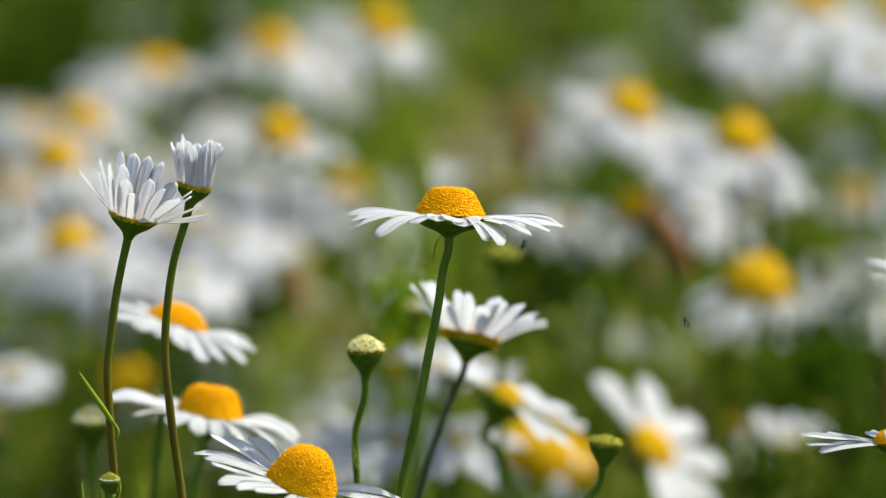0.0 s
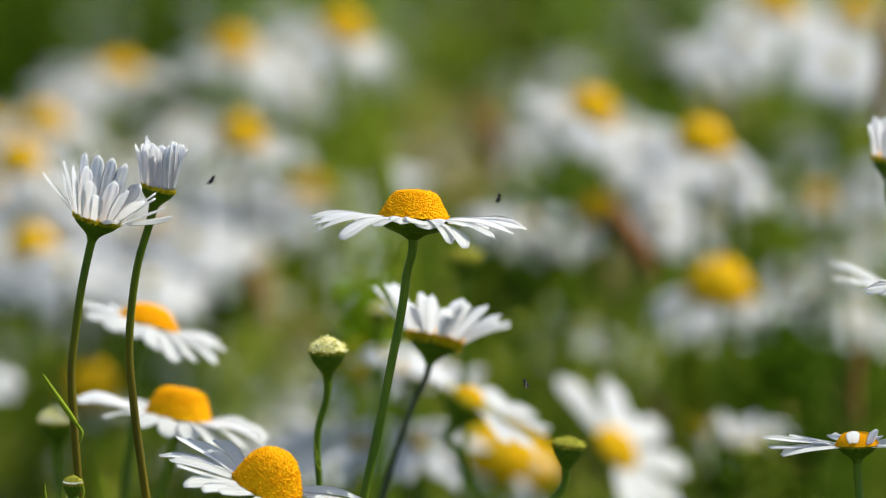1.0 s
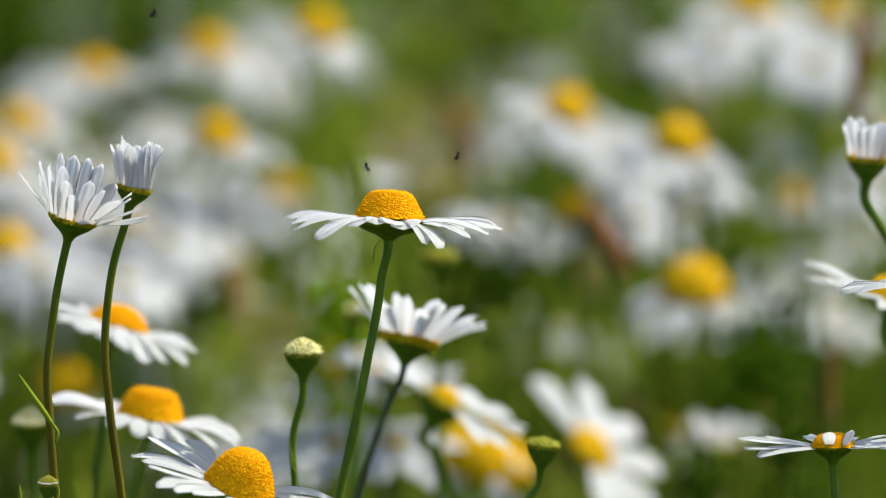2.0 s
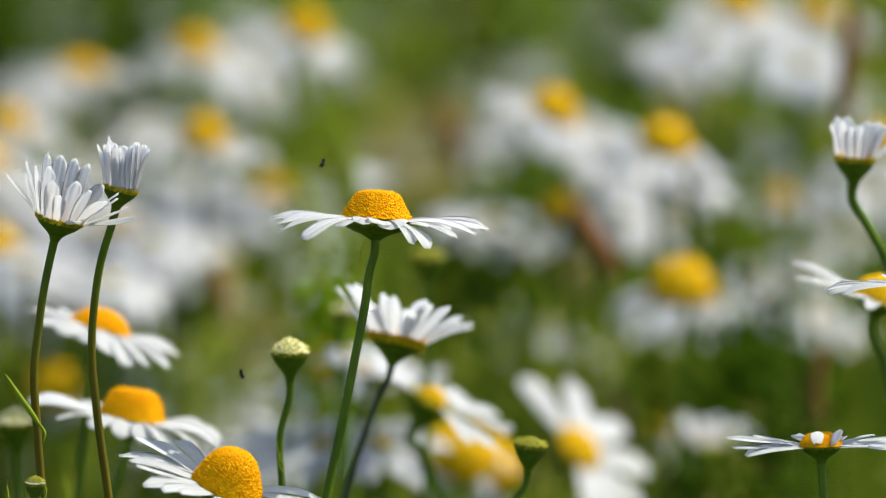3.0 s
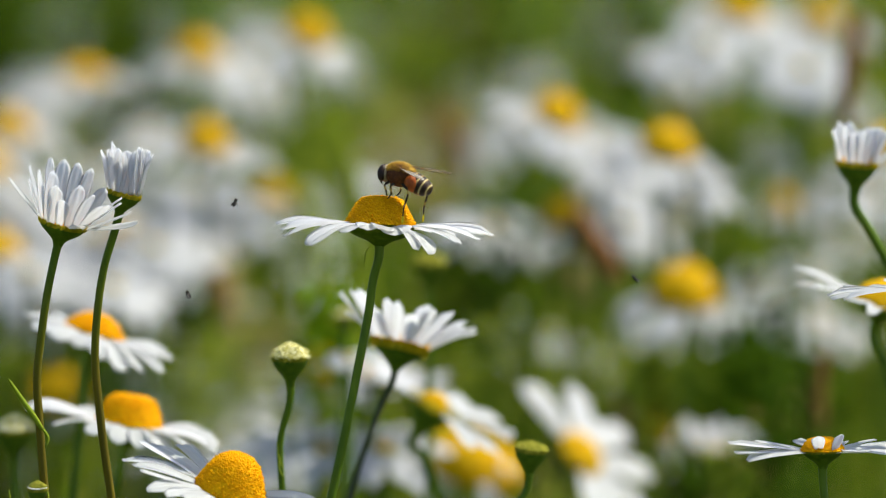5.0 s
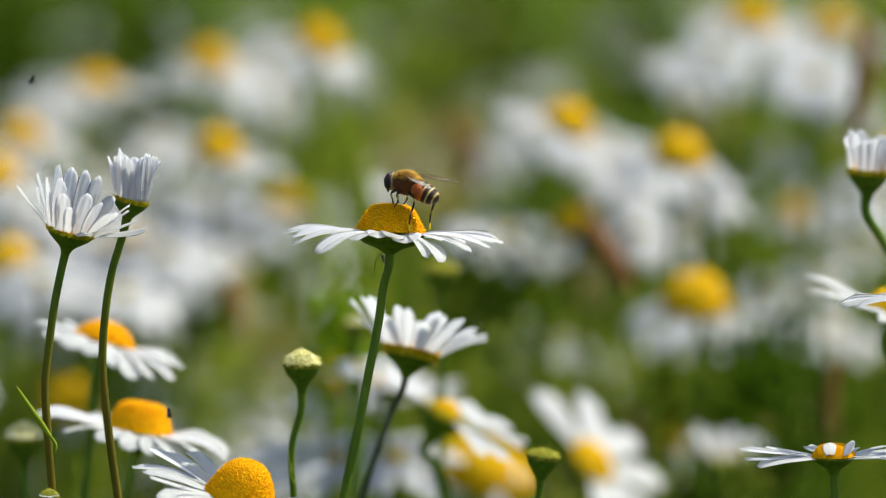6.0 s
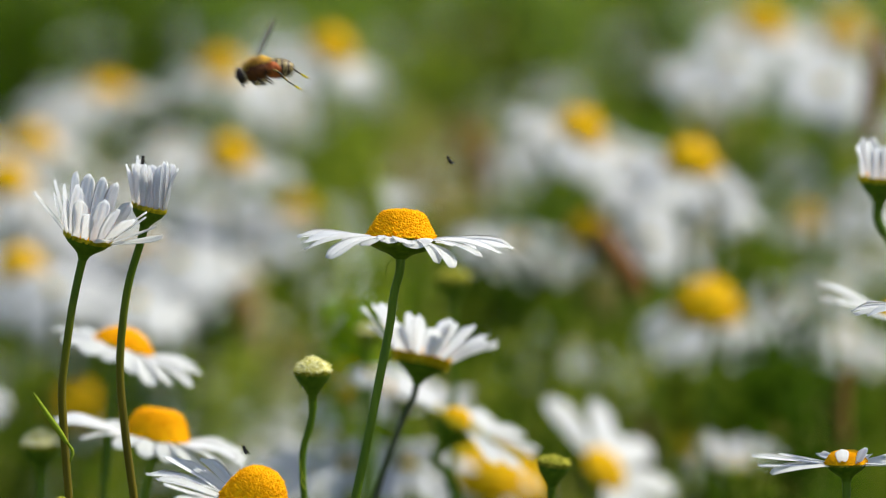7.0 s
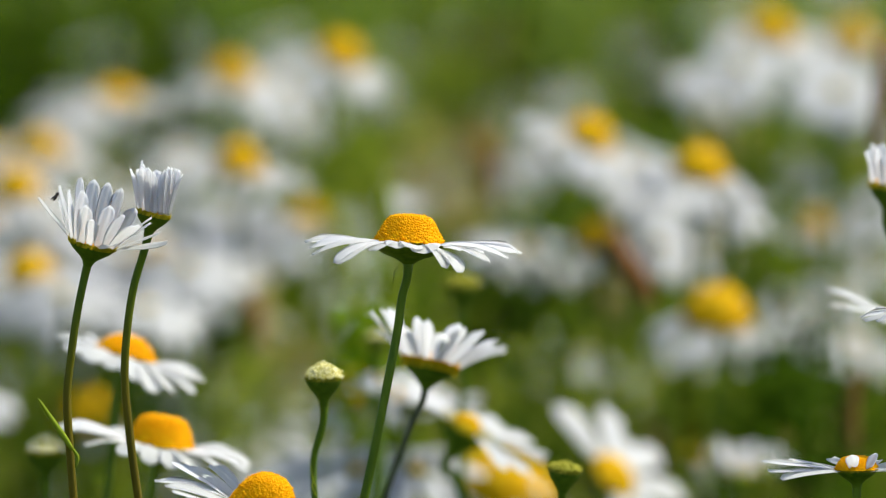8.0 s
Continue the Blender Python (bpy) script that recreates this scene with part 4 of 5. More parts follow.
daisy((0.0684, 0.3865, 0.3956), [(0.0691, 0.3848, 0.3810), (0.0691, 0.3892, 0.1580), (0.0691, 0.3958, -0.0100)], right=8, back=10, r=4.95, h=2.42, n=16, length=8.80, width=3.52, rise=50, droop=10, fine=1)
bud((0.0009, 0.2084, 0.4629), [(-0.0001, 0.2075, 0.4549), (-0.0001, 0.2115, 0.2275), (-0.0001, 0.2175, -0.0100)], r=3.8, h=2.0, cup=5.0, crown=False, tone=FLORET_OLIVE)
bud((-0.0170, 0.2368, 0.4481), [(-0.0176, 0.2346, 0.4295), (-0.0176, 0.2386, 0.2147), (-0.0176, 0.2446, -0.0100)], r=2.4, h=1.2, cup=4.0, crown=False)
soft_daisy(-0.0328, 0.6925, 0.4656, 20, -12, 15, 13.5, -6, 40, 4.2, 6.6, 6.0)
soft_daisy(-0.0659, 0.7913, 0.4507, 8, -10, 15, 15, -6, 40, 4.2, 6.6, 6.0)
soft_daisy(-0.1011, 0.8404, 0.4403, 4, -4, 15, 16, 2, 24, 4.2, 6.6, 3.5)
soft_daisy(-0.1177, 0.7391, 0.4340, 0, -6, 15, 15, -6, 26, 4.2, 6.6, 6.0)
soft_daisy(-0.1169, 0.6084, 0.4378, -4, -12, 15, 14, -6, 40, 4.2, 6.6, 6.0)
soft_daisy(-0.0572, 0.5800, 0.4467, 2, -4, 15, 15, -2, 26, 4.2, 6.2, 7.0)
soft_daisy(-0.1091, 0.5365, 0.4238, 4, -8, 15, 16, -6, 26, 4.2, 6.6, 6.0)
soft_daisy(0.0332, 0.5408, 0.4587, 28, -10, 15, 15, -10, 40, 4.2, 6.6, 6.0)
soft_daisy(0.0601, 0.4901, 0.4561, 10, -14, 15, 13.5, -14, 44, 4.2, 6.6, 6.0)
soft_daisy(0.0635, 0.4600, 0.4230, 4, -12, 15, 13, -20, 46, 4.6, 8.2, 7.6)
soft_daisy(0.0364, 0.5673, 0.4286, -4, -2, 12, 16, 2, 20, 4.2, 6.6, 6.0)
soft_daisy(-0.0489, 0.9500, 0.3550, 4, -10, 8, 9, -30, 40, 4.2, 8.0, 3.0)
soft_daisy(-0.0453, 0.9000, 0.3975, 0, -6, 15, 15, -6, 36, 4.2, 6.6, 3.0)
soft_daisy(-0.0786, 0.5860, 0.4201, 8, -8, 15, 15, -6, 28, 4.2, 6.6, 6.0)
soft_daisy(-0.0951, 0.5400, 0.3871, 0, -22, 4, 6, -40, 40, 4.2, 7.6, 6.0)
soft_daisy(-0.0246, 0.3800, 0.4145, 4, -16, 4, 8, -34, 40, 4.2, 5.0, 7.0)
soft_daisy(0.0895, 0.7430, 0.4672, 8, -10, 15, 13.5, -6, 40, 4.2, 6.6, 6.0)
soft_daisy(0.0761, 0.7913, 0.4504, 4, -35, 15, 14, -6, 16, 4.2, 3, 1)
soft_daisy(0.1037, 0.6915, 0.4584, 4, -35, 15, 14, -6, 16, 4.2, 3, 1)
soft_daisy(-0.0144, 0.7000, 0.4220, 4, -4, 14, 6, 40, 10, 3.2, 3, 1)
soft_daisy(-0.1300, 0.6226, 0.3795, 0, -4, 15, 12, -6, 20, 4.2, 3, 1)
soft_daisy(-0.0319, 0.3819, 0.3983, 4, -22, 15, 14, -6, 20, 4.2, 3, 1)
soft_daisy(-0.0102, 0.3045, 0.4245, 10, 10, 15, 13, 14, 20, 4.2, 5, 3)
soft_daisy(-0.1206, 0.7000, 0.3362, 0, -10, 6, 9, -6, 40, 4.2, 3.6, 2.5)
soft_daisy(-0.0999, 0.6848, 0.4042, 6, -30, 15, 16, -6, 18, 4.2, 3, 1)
soft_daisy(-0.1263, 0.6352, 0.4103, -4, -30, 15, 16, -6, 18, 4.2, 3, 1)
soft_daisy(-0.0670, 0.6348, 0.4073, 4, -26, 15, 15, -6, 22, 4.2, 3, 1)
soft_daisy(-0.0524, 0.8907, 0.4400, 6, -26, 15, 16, -6, 18, 4.2, 3.5, 1.5)
soft_daisy(-0.0503, 0.9889, 0.4189, 6, -20, 15, 14, -6, 18, 4.2, 3.5, 1.5)
soft_daisy(0.0197, 0.6364, 0.4197, 10, -20, 15, 15, -6, 18, 4.2, 3, 2)
soft_daisy(0.0553, 0.6858, 0.4119, 0, -16, 15, 12, -6, 20, 4.2, 3.5, 1.5)
soft_daisy(-0.1376, 0.8383, 0.4232, 0, -16, 15, 16, -6, 20, 4.2, 5, 3)
soft_daisy(-0.0823, 0.8383, 0.4232, 0, -14, 15, 16, -6, 20, 4.2, 3.5, 1.5)
soft_daisy(-0.1151, 0.8896, 0.4307, 0, -20, 15, 16, -6, 20, 4.2, 3, 1)
soft_daisy(-0.0996, 0.8867, 0.4068, 0, -20, 15, 15, -6, 20, 4.2, 3.5, 1.5)
soft_daisy(-0.0790, 0.8854, 0.3966, 0, -20, 15, 15, -6, 20, 4.2, 3.5, 1.5)
soft_daisy(0.0261, 0.7888, 0.4301, -8, -14, 15, 14, -6, 24, 4.2, 3.5, 1.5)
soft_daisy(0.0623, 0.6332, 0.3937, -6, -10, 15, 11, -6, 24, 4.2, 3.5, 1.5)
soft_daisy(0.1061, 0.8000, 0.3773, 4, -10, 15, 13, -6, 24, 4.2, 3.5, 1.5)
soft_daisy(0.1016, 0.8500, 0.3760, 4, -20, 15, 13, -6, 24, 4.2, 3.5, 1.5)
soft_daisy(0.1081, 0.6600, 0.3909, 4, -14, 15, 13, -6, 24, 4.2, 3.5, 1.5)
soft_daisy(0.1011, 0.7363, 0.4130, 0, -10, 8, 9, -6, 40, 4.2, 4, 5)
soft_daisy(0.1180, 0.5393, 0.4498, 0, -8, 15, 14, -6, 30, 4.2, 6.6, 6.0)
soft_daisy(0.1221, 0.6373, 0.4276, 0, -20, 15, 14, -6, 24, 4.2, 3.5, 1.5)
soft_daisy(0.0939, 0.8926, 0.4550, 0, -10, 15, 13.5, -6, 40, 4.2, 6.6, 6.0)
soft_daisy(0.1197, 0.8922, 0.4519, 0, -10, 15, 15, -6, 40, 4.2, 6.6, 6.0)
soft_daisy(0.1162, 0.8859, 0.4008, 0, -20, 15, 13.5, -6, 40, 4.2, 3.5, 1.5)
soft_daisy(0.0566, 0.6296, 0.3642, 0, -12, 10, 10, -6, 30, 4.2, 4.5, 3)
soft_daisy(-0.1343, 0.6869, 0.4212, 0, -14, 15, 15, -6, 24, 4.2, 6.6, 6.0)
soft_daisy(-0.0773, 0.4857, 0.4232, 10, -22, 15, 14, -6, 24, 4.2, 3, 1)
soft_daisy(-0.0984, 0.4860, 0.4260, -6, -22, 15, 14, -6, 24, 4.2, 3, 1)
soft_daisy(0.0467, 0.6890, 0.4382, 14, -22, 15, 14, -6, 24, 4.2, 3, 1)
soft_daisy(0.0561, 0.6877, 0.4274, 14, -26, 15, 14, -6, 24, 4.2, 3, 1)
soft_daisy(-0.0531, 0.6864, 0.4165, 0, -22, 15, 14, -6, 24, 4.2, 3, 1)
soft_daisy(-0.0450, 0.4804, 0.3800, 0, -22, 15, 12, -6, 24, 4.2, 3, 1)
soft_daisy(0.0607, 0.5800, 0.3708, 0, -22, 15, 10, -6, 24, 4.2, 3, 1)
dry_leaf([(0.0359, 0.4083, 0.4499), (0.0402, 0.4074, 0.4426), (0.0429, 0.4070, 0.4392), (0.0458, 0.4063, 0.4332)], 3.0)
dry_leaf([(0.1070, 0.4938, 0.4893), (0.1063, 0.4926, 0.4796), (0.1052, 0.4916, 0.4712), (0.1042, 0.4900, 0.4587)], 2.4)
dry_leaf([(0.0938, 0.3846, 0.4206), (0.0925, 0.3835, 0.4114), (0.0933, 0.3822, 0.4008)], 1.5)
dry_leaf([(0.0025, 0.8888, 0.4239), (0.0085, 0.8879, 0.4170), (0.0119, 0.8865, 0.4051)], 4.0)
dry_leaf([(-0.0564, 0.5852, 0.4135), (-0.0534, 0.5847, 0.4091), (-0.0546, 0.5836, 0.4003)], 2.5)
soft_daisy(-0.0875, 0.5865, 0.4238, 0, -26, 15, 14, -6, 24, 4.2, 3, 1)
soft_daisy(-0.0693, 0.5365, 0.4269, 0, -26, 15, 14, -6, 24, 4.2, 3, 1)
soft_daisy(-0.1246, 0.7863, 0.4097, 0, -26, 15, 14, -6, 24, 4.2, 3, 1)
soft_daisy(-0.1066, 0.7865, 0.4114, 0, -26, 15, 14, -6, 24, 4.2, 3, 1)
soft_daisy(-0.0164, 0.2358, 0.4393, 0, -30, 6, 3.4, -6, 20, 4.2, 1.6, 0.8)
soft_daisy(-0.1141, 0.3837, 0.4134, 0, -26, 15, 9, -6, 24, 4.2, 3, 1)
soft_daisy(0.0086, 0.3600, 0.3980, 6, -34, 5, 6, -30, 30, 4.2, 8.0, 6)
soft_daisy(0.0148, 0.3800, 0.3923, 6, -34, 5, 6, -30, 30, 4.2, 7.6, 6)
soft_daisy(0.0147, 0.4790, 0.3688, 6, -20, 9, 9, -10, 40, 4.2, 3.0, 1.0)
soft_daisy(-0.0087, 0.5300, 0.3739, 6, -20, 8, 8, 10, 40, 4.2, 1.5, 0.6)
soft_daisy(0.0158, 1.2384, 0.3997, 0, -24, 6, 11, -6, 20, 3.4, 2.6, 1)
soft_daisy(0.0301, 1.1889, 0.4066, 0, -24, 6, 11, -6, 20, 3.4, 2.6, 1)
soft_daisy(0.0037, 1.0872, 0.3987, 0, -24, 6, 11, -6, 20, 3.4, 2.6, 1)
soft_daisy(-0.0093, 1.0363, 0.3948, 0, -24, 6, 11, -6, 20, 3.4, 2.6, 1)
soft_daisy(0.0721, 1.1901, 0.4163, 0, -24, 6, 11, -6, 20, 3.4, 2.6, 1)
soft_daisy(0.1046, 0.8875, 0.4136, 0, -24, 6, 11, -6, 20, 3.4, 2.6, 1)
soft_daisy(0.0143, 0.9865, 0.3993, 0, -24, 6, 11, -6, 20, 3.4, 2.6, 1)
soft_daisy(-0.1264, 0.7333, 0.3885, 0, -24, 6, 11, -6, 20, 3.4, 2.6, 1)
soft_daisy(-0.1279, 0.6324, 0.3877, 0, -24, 6, 11, -6, 20, 3.4, 2.6, 1)
soft_daisy(-0.1062, 0.6827, 0.3871, 0, -24, 6, 11, -6, 20, 3.4, 2.6, 1)
soft_daisy(-0.0609, 0.6321, 0.3846, 0, -24, 6, 11, -6, 20, 3.4, 2.6, 1)
soft_daisy(-0.0475, 0.5813, 0.3811, 0, -24, 6, 11, -6, 20, 3.4, 2.6, 1)
soft_daisy(-0.0636, 0.5312, 0.3839, 0, -24, 6, 11, -6, 20, 3.4, 2.6, 1)
soft_daisy(-0.0594, 0.6808, 0.3716, 0, -24, 6, 11, -6, 20, 3.4, 2.6, 1)
soft_daisy(-0.0506, 0.5305, 0.3782, 0, -24, 6, 11, -6, 20, 3.4, 2.6, 1)
soft_daisy(-0.0605, 0.4805, 0.3814, 0, -24, 6, 11, -6, 20, 3.4, 2.6, 1)
soft_daisy(-0.0500, 0.6816, 0.3778, 0, -24, 6, 11, -6, 20, 3.4, 2.6, 1)
soft_daisy(-0.0731, 0.6317, 0.3816, 0, -24, 6, 11, -6, 20, 3.4, 2.6, 1)
soft_daisy(-0.0577, 0.7331, 0.3869, 0, -24, 6, 11, -6, 20, 3.4, 2.6, 1)
soft_daisy(-0.0336, 0.8347, 0.3940, 0, -24, 6, 11, -6, 20, 3.4, 2.6, 1)
soft_daisy(-0.0305, 0.7339, 0.3932, 0, -24, 6, 11, -6, 20, 3.4, 2.6, 1)
soft_daisy(0.0202, 0.6827, 0.3871, 0, -24, 6, 11, -6, 20, 3.4, 2.6, 1)
soft_daisy(0.0273, 0.6322, 0.3861, 0, -24, 6, 11, -6, 20, 3.4, 2.6, 1)
soft_daisy(0.0704, 0.8347, 0.3940, 0, -24, 6, 11, -6, 20, 3.4, 2.6, 1)
soft_daisy(-0.0274, 1.1889, 0.4066, 0, -24, 6, 11, -6, 20, 3.4, 2.6, 1)
soft_daisy(-0.1328, 1.3903, 0.4059, 0, -24, 6, 11, -6, 20, 3.4, 2.6, 1)
soft_daisy(-0.0970, 1.3906, 0.4080, 0, -24, 6, 11, -6, 20, 3.4, 2.6, 1)
soft_daisy(-0.0675, 1.3906, 0.4080, 0, -24, 6, 11, -6, 20, 3.4, 2.6, 1)
soft_daisy(0.0673, 1.3908, 0.4101, 0, -24, 6, 11, -6, 20, 3.4, 2.6, 1)
soft_daisy(0.0043, 1.4905, 0.4012, 0, -24, 6, 11, -6, 20, 3.4, 2.6, 1)
soft_daisy(-0.0220, 1.4899, 0.3969, 0, -24, 6, 11, -6, 20, 3.4, 2.6, 1)
soft_daisy(-0.1526, 0.9880, 0.4118, 0, -24, 6, 11, -6, 20, 3.4, 2.6, 1)
soft_daisy(-0.0750, 1.0884, 0.4089, 0, -24, 6, 11, -6, 20, 3.4, 2.6, 1)
soft_daisy(0.0892, 0.8865, 0.4051, 0, -24, 6, 11, -6, 20, 3.4, 2.6, 1)
soft_daisy(0.0409, 1.1894, 0.4104, 0, -24, 6, 11, -6, 20, 3.4, 2.6, 1)
soft_daisy(0.1057, 0.6845, 0.4018, 0, -24, 8, 11, -6, 20, 3.4, 2.6, 1)
soft_daisy(0.1211, 0.7351, 0.4035, 0, -24, 8, 11, -6, 20, 3.4, 2.6, 1)
soft_daisy(0.1193, 1.0892, 0.4153, 0, -24, 8, 11, -6, 20, 3.4, 2.6, 1)
soft_daisy(0.1300, 0.8891, 0.4263, 0, -24, 8, 11, -6, 20, 3.4, 2.6, 1)
soft_daisy(-0.0091, 0.3000, 0.4098, 6, -24, 15, 13, -4, 18, 4.2, 3, 1)
soft_daisy(-0.0121, 0.3400, 0.4208, -8, -20, 12, 9, 0, 22, 4.2, 3.0, 1.0)
soft_daisy(-0.0226, 0.3000, 0.4098, 4, -24, 15, 13, -4, 18, 4.2, 3, 1)
soft_daisy(0.0365, 0.7500, 0.3741, 0, -14, 8, 10, -6, 24, 3.6, 2.6, 1.0)
soft_daisy(0.0534, 0.7200, 0.3701, 0, -18, 7, 9, -6, 24, 3.4, 2.6, 1.0)
soft_daisy(-0.0227, 0.7000, 0.3474, 4, -20, 8, 10, -6, 24, 3.6, 2.6, 1.0)
soft_daisy(-0.0762, 0.7000, 0.3856, 4, -20, 8, 10, -6, 24, 3.6, 2.6, 1.0)
soft_daisy(0.0665, 0.5500, 0.3745, 0, -16, 6, 9, -10, 30, 4.0, 5.5, 3.0)
soft_daisy(-0.1099, 0.6200, 0.4288, 4, -24, 15, 16, -6, 22, 4.2, 3.0, 1.0)
soft_daisy(-0.0670, 0.6000, 0.4191, 0, -26, 15, 15, -6, 22, 4.2, 3.0, 1.0)
soft_daisy(-0.0633, 0.7200, 0.4189, 0, -22, 15, 15, -6, 22, 4.2, 3.0, 1.0)
soft_daisy(-0.0941, 0.6200, 0.4220, 0, -26, 15, 16, -6, 22, 4.2, 3.0, 1.0)
soft_daisy(0.0173, 0.5200, 0.4342, 14, -22, 14, 15, -6, 22, 4.2, 3.0, 1.0)
soft_daisy(0.0514, 0.5600, 0.4294, 0, -30, 13, 10, -6, 22, 4.2, 3.0, 1.0)
soft_daisy(0.0469, 0.5600, 0.4468, 18, -26, 14, 14, -6, 22, 4.2, 3.0, 1.0)
soft_daisy(0.0999, 0.6000, 0.4661, 4, -32, 13, 11, -6, 20, 4.2, 3.0, 1.0)
soft_daisy(0.0769, 0.6600, 0.4673, 4, -30, 13, 10, -6, 20, 4.2, 3.0, 1.0)
soft_daisy(0.0680, 0.5000, 0.4462, 4, -24, 12, 11, -6, 22, 4.2, 3.0, 1.0)
soft_daisy(0.0554, 0.5200, 0.3797, 0, -16, 7, 9, -16, 36, 4.2, 7.0, 4.0)
soft_daisy(-0.1050, 0.8000, 0.3364, 0, -20, 7, 11, -6, 22, 3.6, 2.6, 1.0)
soft_daisy(-0.1142, 0.7000, 0.3426, 0, -20, 7, 11, -6, 22, 3.6, 2.6, 1.0)
soft_daisy(-0.0856, 0.7500, 0.3341, 0, -20, 7, 11, -6, 22, 3.6, 2.6, 1.0)
soft_daisy(-0.0939, 0.8500, 0.3418, 0, -20, 7, 11, -6, 22, 3.6, 2.6, 1.0)
soft_daisy(0.0924, 0.8500, 0.3657, 0, -20, 7, 11, -6, 22, 3.6, 2.6, 1.0)
grass_blade([(-0.0226, 0.4414, 0.4728), (-0.0199, 0.4403, 0.4640), (-0.0171, 0.4392, 0.4552), (-0.0148, 0.4379, 0.4444)], 1.2)
grass_blade([(-0.0324, 0.4889, 0.4496), (-0.0282, 0.4879, 0.4413), (-0.0268, 0.4864, 0.4287)], 1.4)


# ---- insects ----
def hover_fly():
    """A bee-like hoverfly about 11 mm long; x is forward, the thorax is at the origin."""
    mm = 0.001
    fly = tagged(new("hoverfly"), "brown and black banded hoverfly with orange flanks and clear wings", "insect")
    vs, fs = ball(2.75 * mm, 2.1 * mm, 2.2 * mm, 20, 14, (-0.15 * mm, 0, 0))
    thorax = put("thorax", mesh_of("thorax", vs, fs, FUR), fly, None, "furry golden brown thorax")
    rnd = random.Random(8)
    rows = []
    for _ in range(1900):
        a, w = rnd.uniform(0.25, 2.9), rnd.uniform(0.42, math.pi - 0.42)
        p = Vector((-0.15 * mm + 2.65 * mm * math.cos(a), 2.05 * mm * math.sin(a) * math.cos(w), 2.05 * mm * math.sin(a) * math.sin(w)))
        d = p.normalized() + Vector((-0.5, 0, 0.2)) + Vector((rnd.gauss(0, .25), rnd.gauss(0, .25), rnd.gauss(0, .25)))
        q = d.normalized() * rnd.uniform(0.4, 0.75) * mm
        s = d.orthogonal().normalized() * 0.03 * mm
        t = d.cross(s).normalized() * 0.03 * mm
        rows.append(([p + s, p - s + t, p - s - t, p + q], [(0, 1, 3), (1, 2, 3), (2, 0, 3)]))
    put("fur", mesh_of("fur", *joined(rows), HAIR), thorax, None, "short golden hairs")
    shield = put("scutellum", mesh_of("scutellum", *ball(0.7 * mm, 1.0 * mm, 0.45 * mm, 14, 8, (-1.95 * mm, 0, 1.2 * mm)), HAIR), fly, None, "amber rear plate of the thorax")
    head = put("head", mesh_of("head", *ball(1.0 * mm, 1.55 * mm, 1.6 * mm, 16, 10), FACE), fly, pose(2.65 * mm, 0, -0.15 * mm), "pale dusty face")
    for s in (-1, 1):
        put("eye", mesh_of("eye", *ball(0.85 * mm, 0.88 * mm, 1.52 * mm, 16, 10), EYE_DARK), head, pose(0.38 * mm, s * 0.86 * mm, 0.15 * mm, s * 12, 0, s * 14), "large dark brown eye")
        line = spline([(0.9 * mm, s * 0.2 * mm, 0.3 * mm), (1.3 * mm, s * 0.3 * mm, 0.35 * mm), (1.55 * mm, s * 0.35 * mm, 0.1 * mm)], 3)
        put("antenna", mesh_of("antenna", *tube(line, [0.1 * mm, 0.12 * mm, 0.13 * mm, 0.14 * mm, 0.15 * mm, 0.13 * mm, 0.06 * mm], 6), EYE_DARK), head)
    put("mouthpart", mesh_of("mouthpart", *tube(spline([(0.4 * mm, 0, -0.9 * mm), (0.7 * mm, 0, -1.5 * mm), (0.55 * mm, 0, -2.0 * mm)], 3), [0.3 * mm, 0.28 * mm, 0.25 * mm, 0.22 * mm, 0.2 * mm, 0.18 * mm, 0.15 * mm], 8), EYE_DARK), head)
    # abdomen: a waisted egg built from ring to ring, each plate slightly proud of the next
    seg, vs, fs = 20, [], []
    prof = []
    for i in range(33):
        s = i / 32
        rad = min(1.0, 0.55 + 1.9 * s) * math.sqrt(max(0.0, 1 - (max(0.0, s - 0.4) / 0.6) ** 2.6)) + 0.01
        rad *= 1.0 - 0.05 * ((s * 4.6) % 1.0)
        prof.append((-5.5 * mm * s, rad))
    for x, rad in prof:
        for k in range(seg):
            w = 2 * math.pi * k / seg
            vs.append(Vector((x, 2.2 * mm * rad * math.cos(w), 1.85 * mm * rad * math.sin(w))))
    for i in range(len(prof) - 1):
        for k in range(seg):
            j = (k + 1) % seg
            fs.append((i * seg + k, i * seg + j, (i + 1) * seg + j, (i + 1) * seg + k))
    body = put("abdomen", mesh_of("abdomen", vs, fs, ABDOMEN), fly, pose(-1.3 * mm, 0, -0.2 * mm, 0, -20, 0), "black abdomen with pale yellow cross bands")
    # each flank patch is a thin shell laid on the side of the first rings
    for s in (-1, 1):
        top, fs, nu, nv = [], [], 17, 8
        for i in range(nu + 1):
            x, rad = prof[1 + i]
            half = 1.25 * math.sin(math.pi * (0.12 + 0.83 * i / nu)) ** 0.7
            for j in range(nv + 1):
                v = j / nv * 2 - 1
                w = (math.pi if s < 0 else 0.0) + s * (v * half - 0.25)
                lift = 1.055 - 0.075 * max(abs(v) ** 3, abs(i / nu * 2 - 1) ** 6)
                top.append(Vector((x, 2.2 * mm * rad * lift * math.cos(w), 1.85 * mm * rad * lift * math.sin(w))))
        low = [Vector((p.x, p.y * 0.93, p.z * 0.93)) for p in top]
        o, q = len(top), nv + 1
        for i in range(nu):
            for j in range(nv):
                face = (i * q + j, (i + 1) * q + j, (i + 1) * q + j + 1, i * q + j + 1)
                fs += [face, tuple(k + o for k in face[::-1])]
        put("flank", mesh_of("flank", top + low, fs, FLANK), body, None, "orange flank patch")
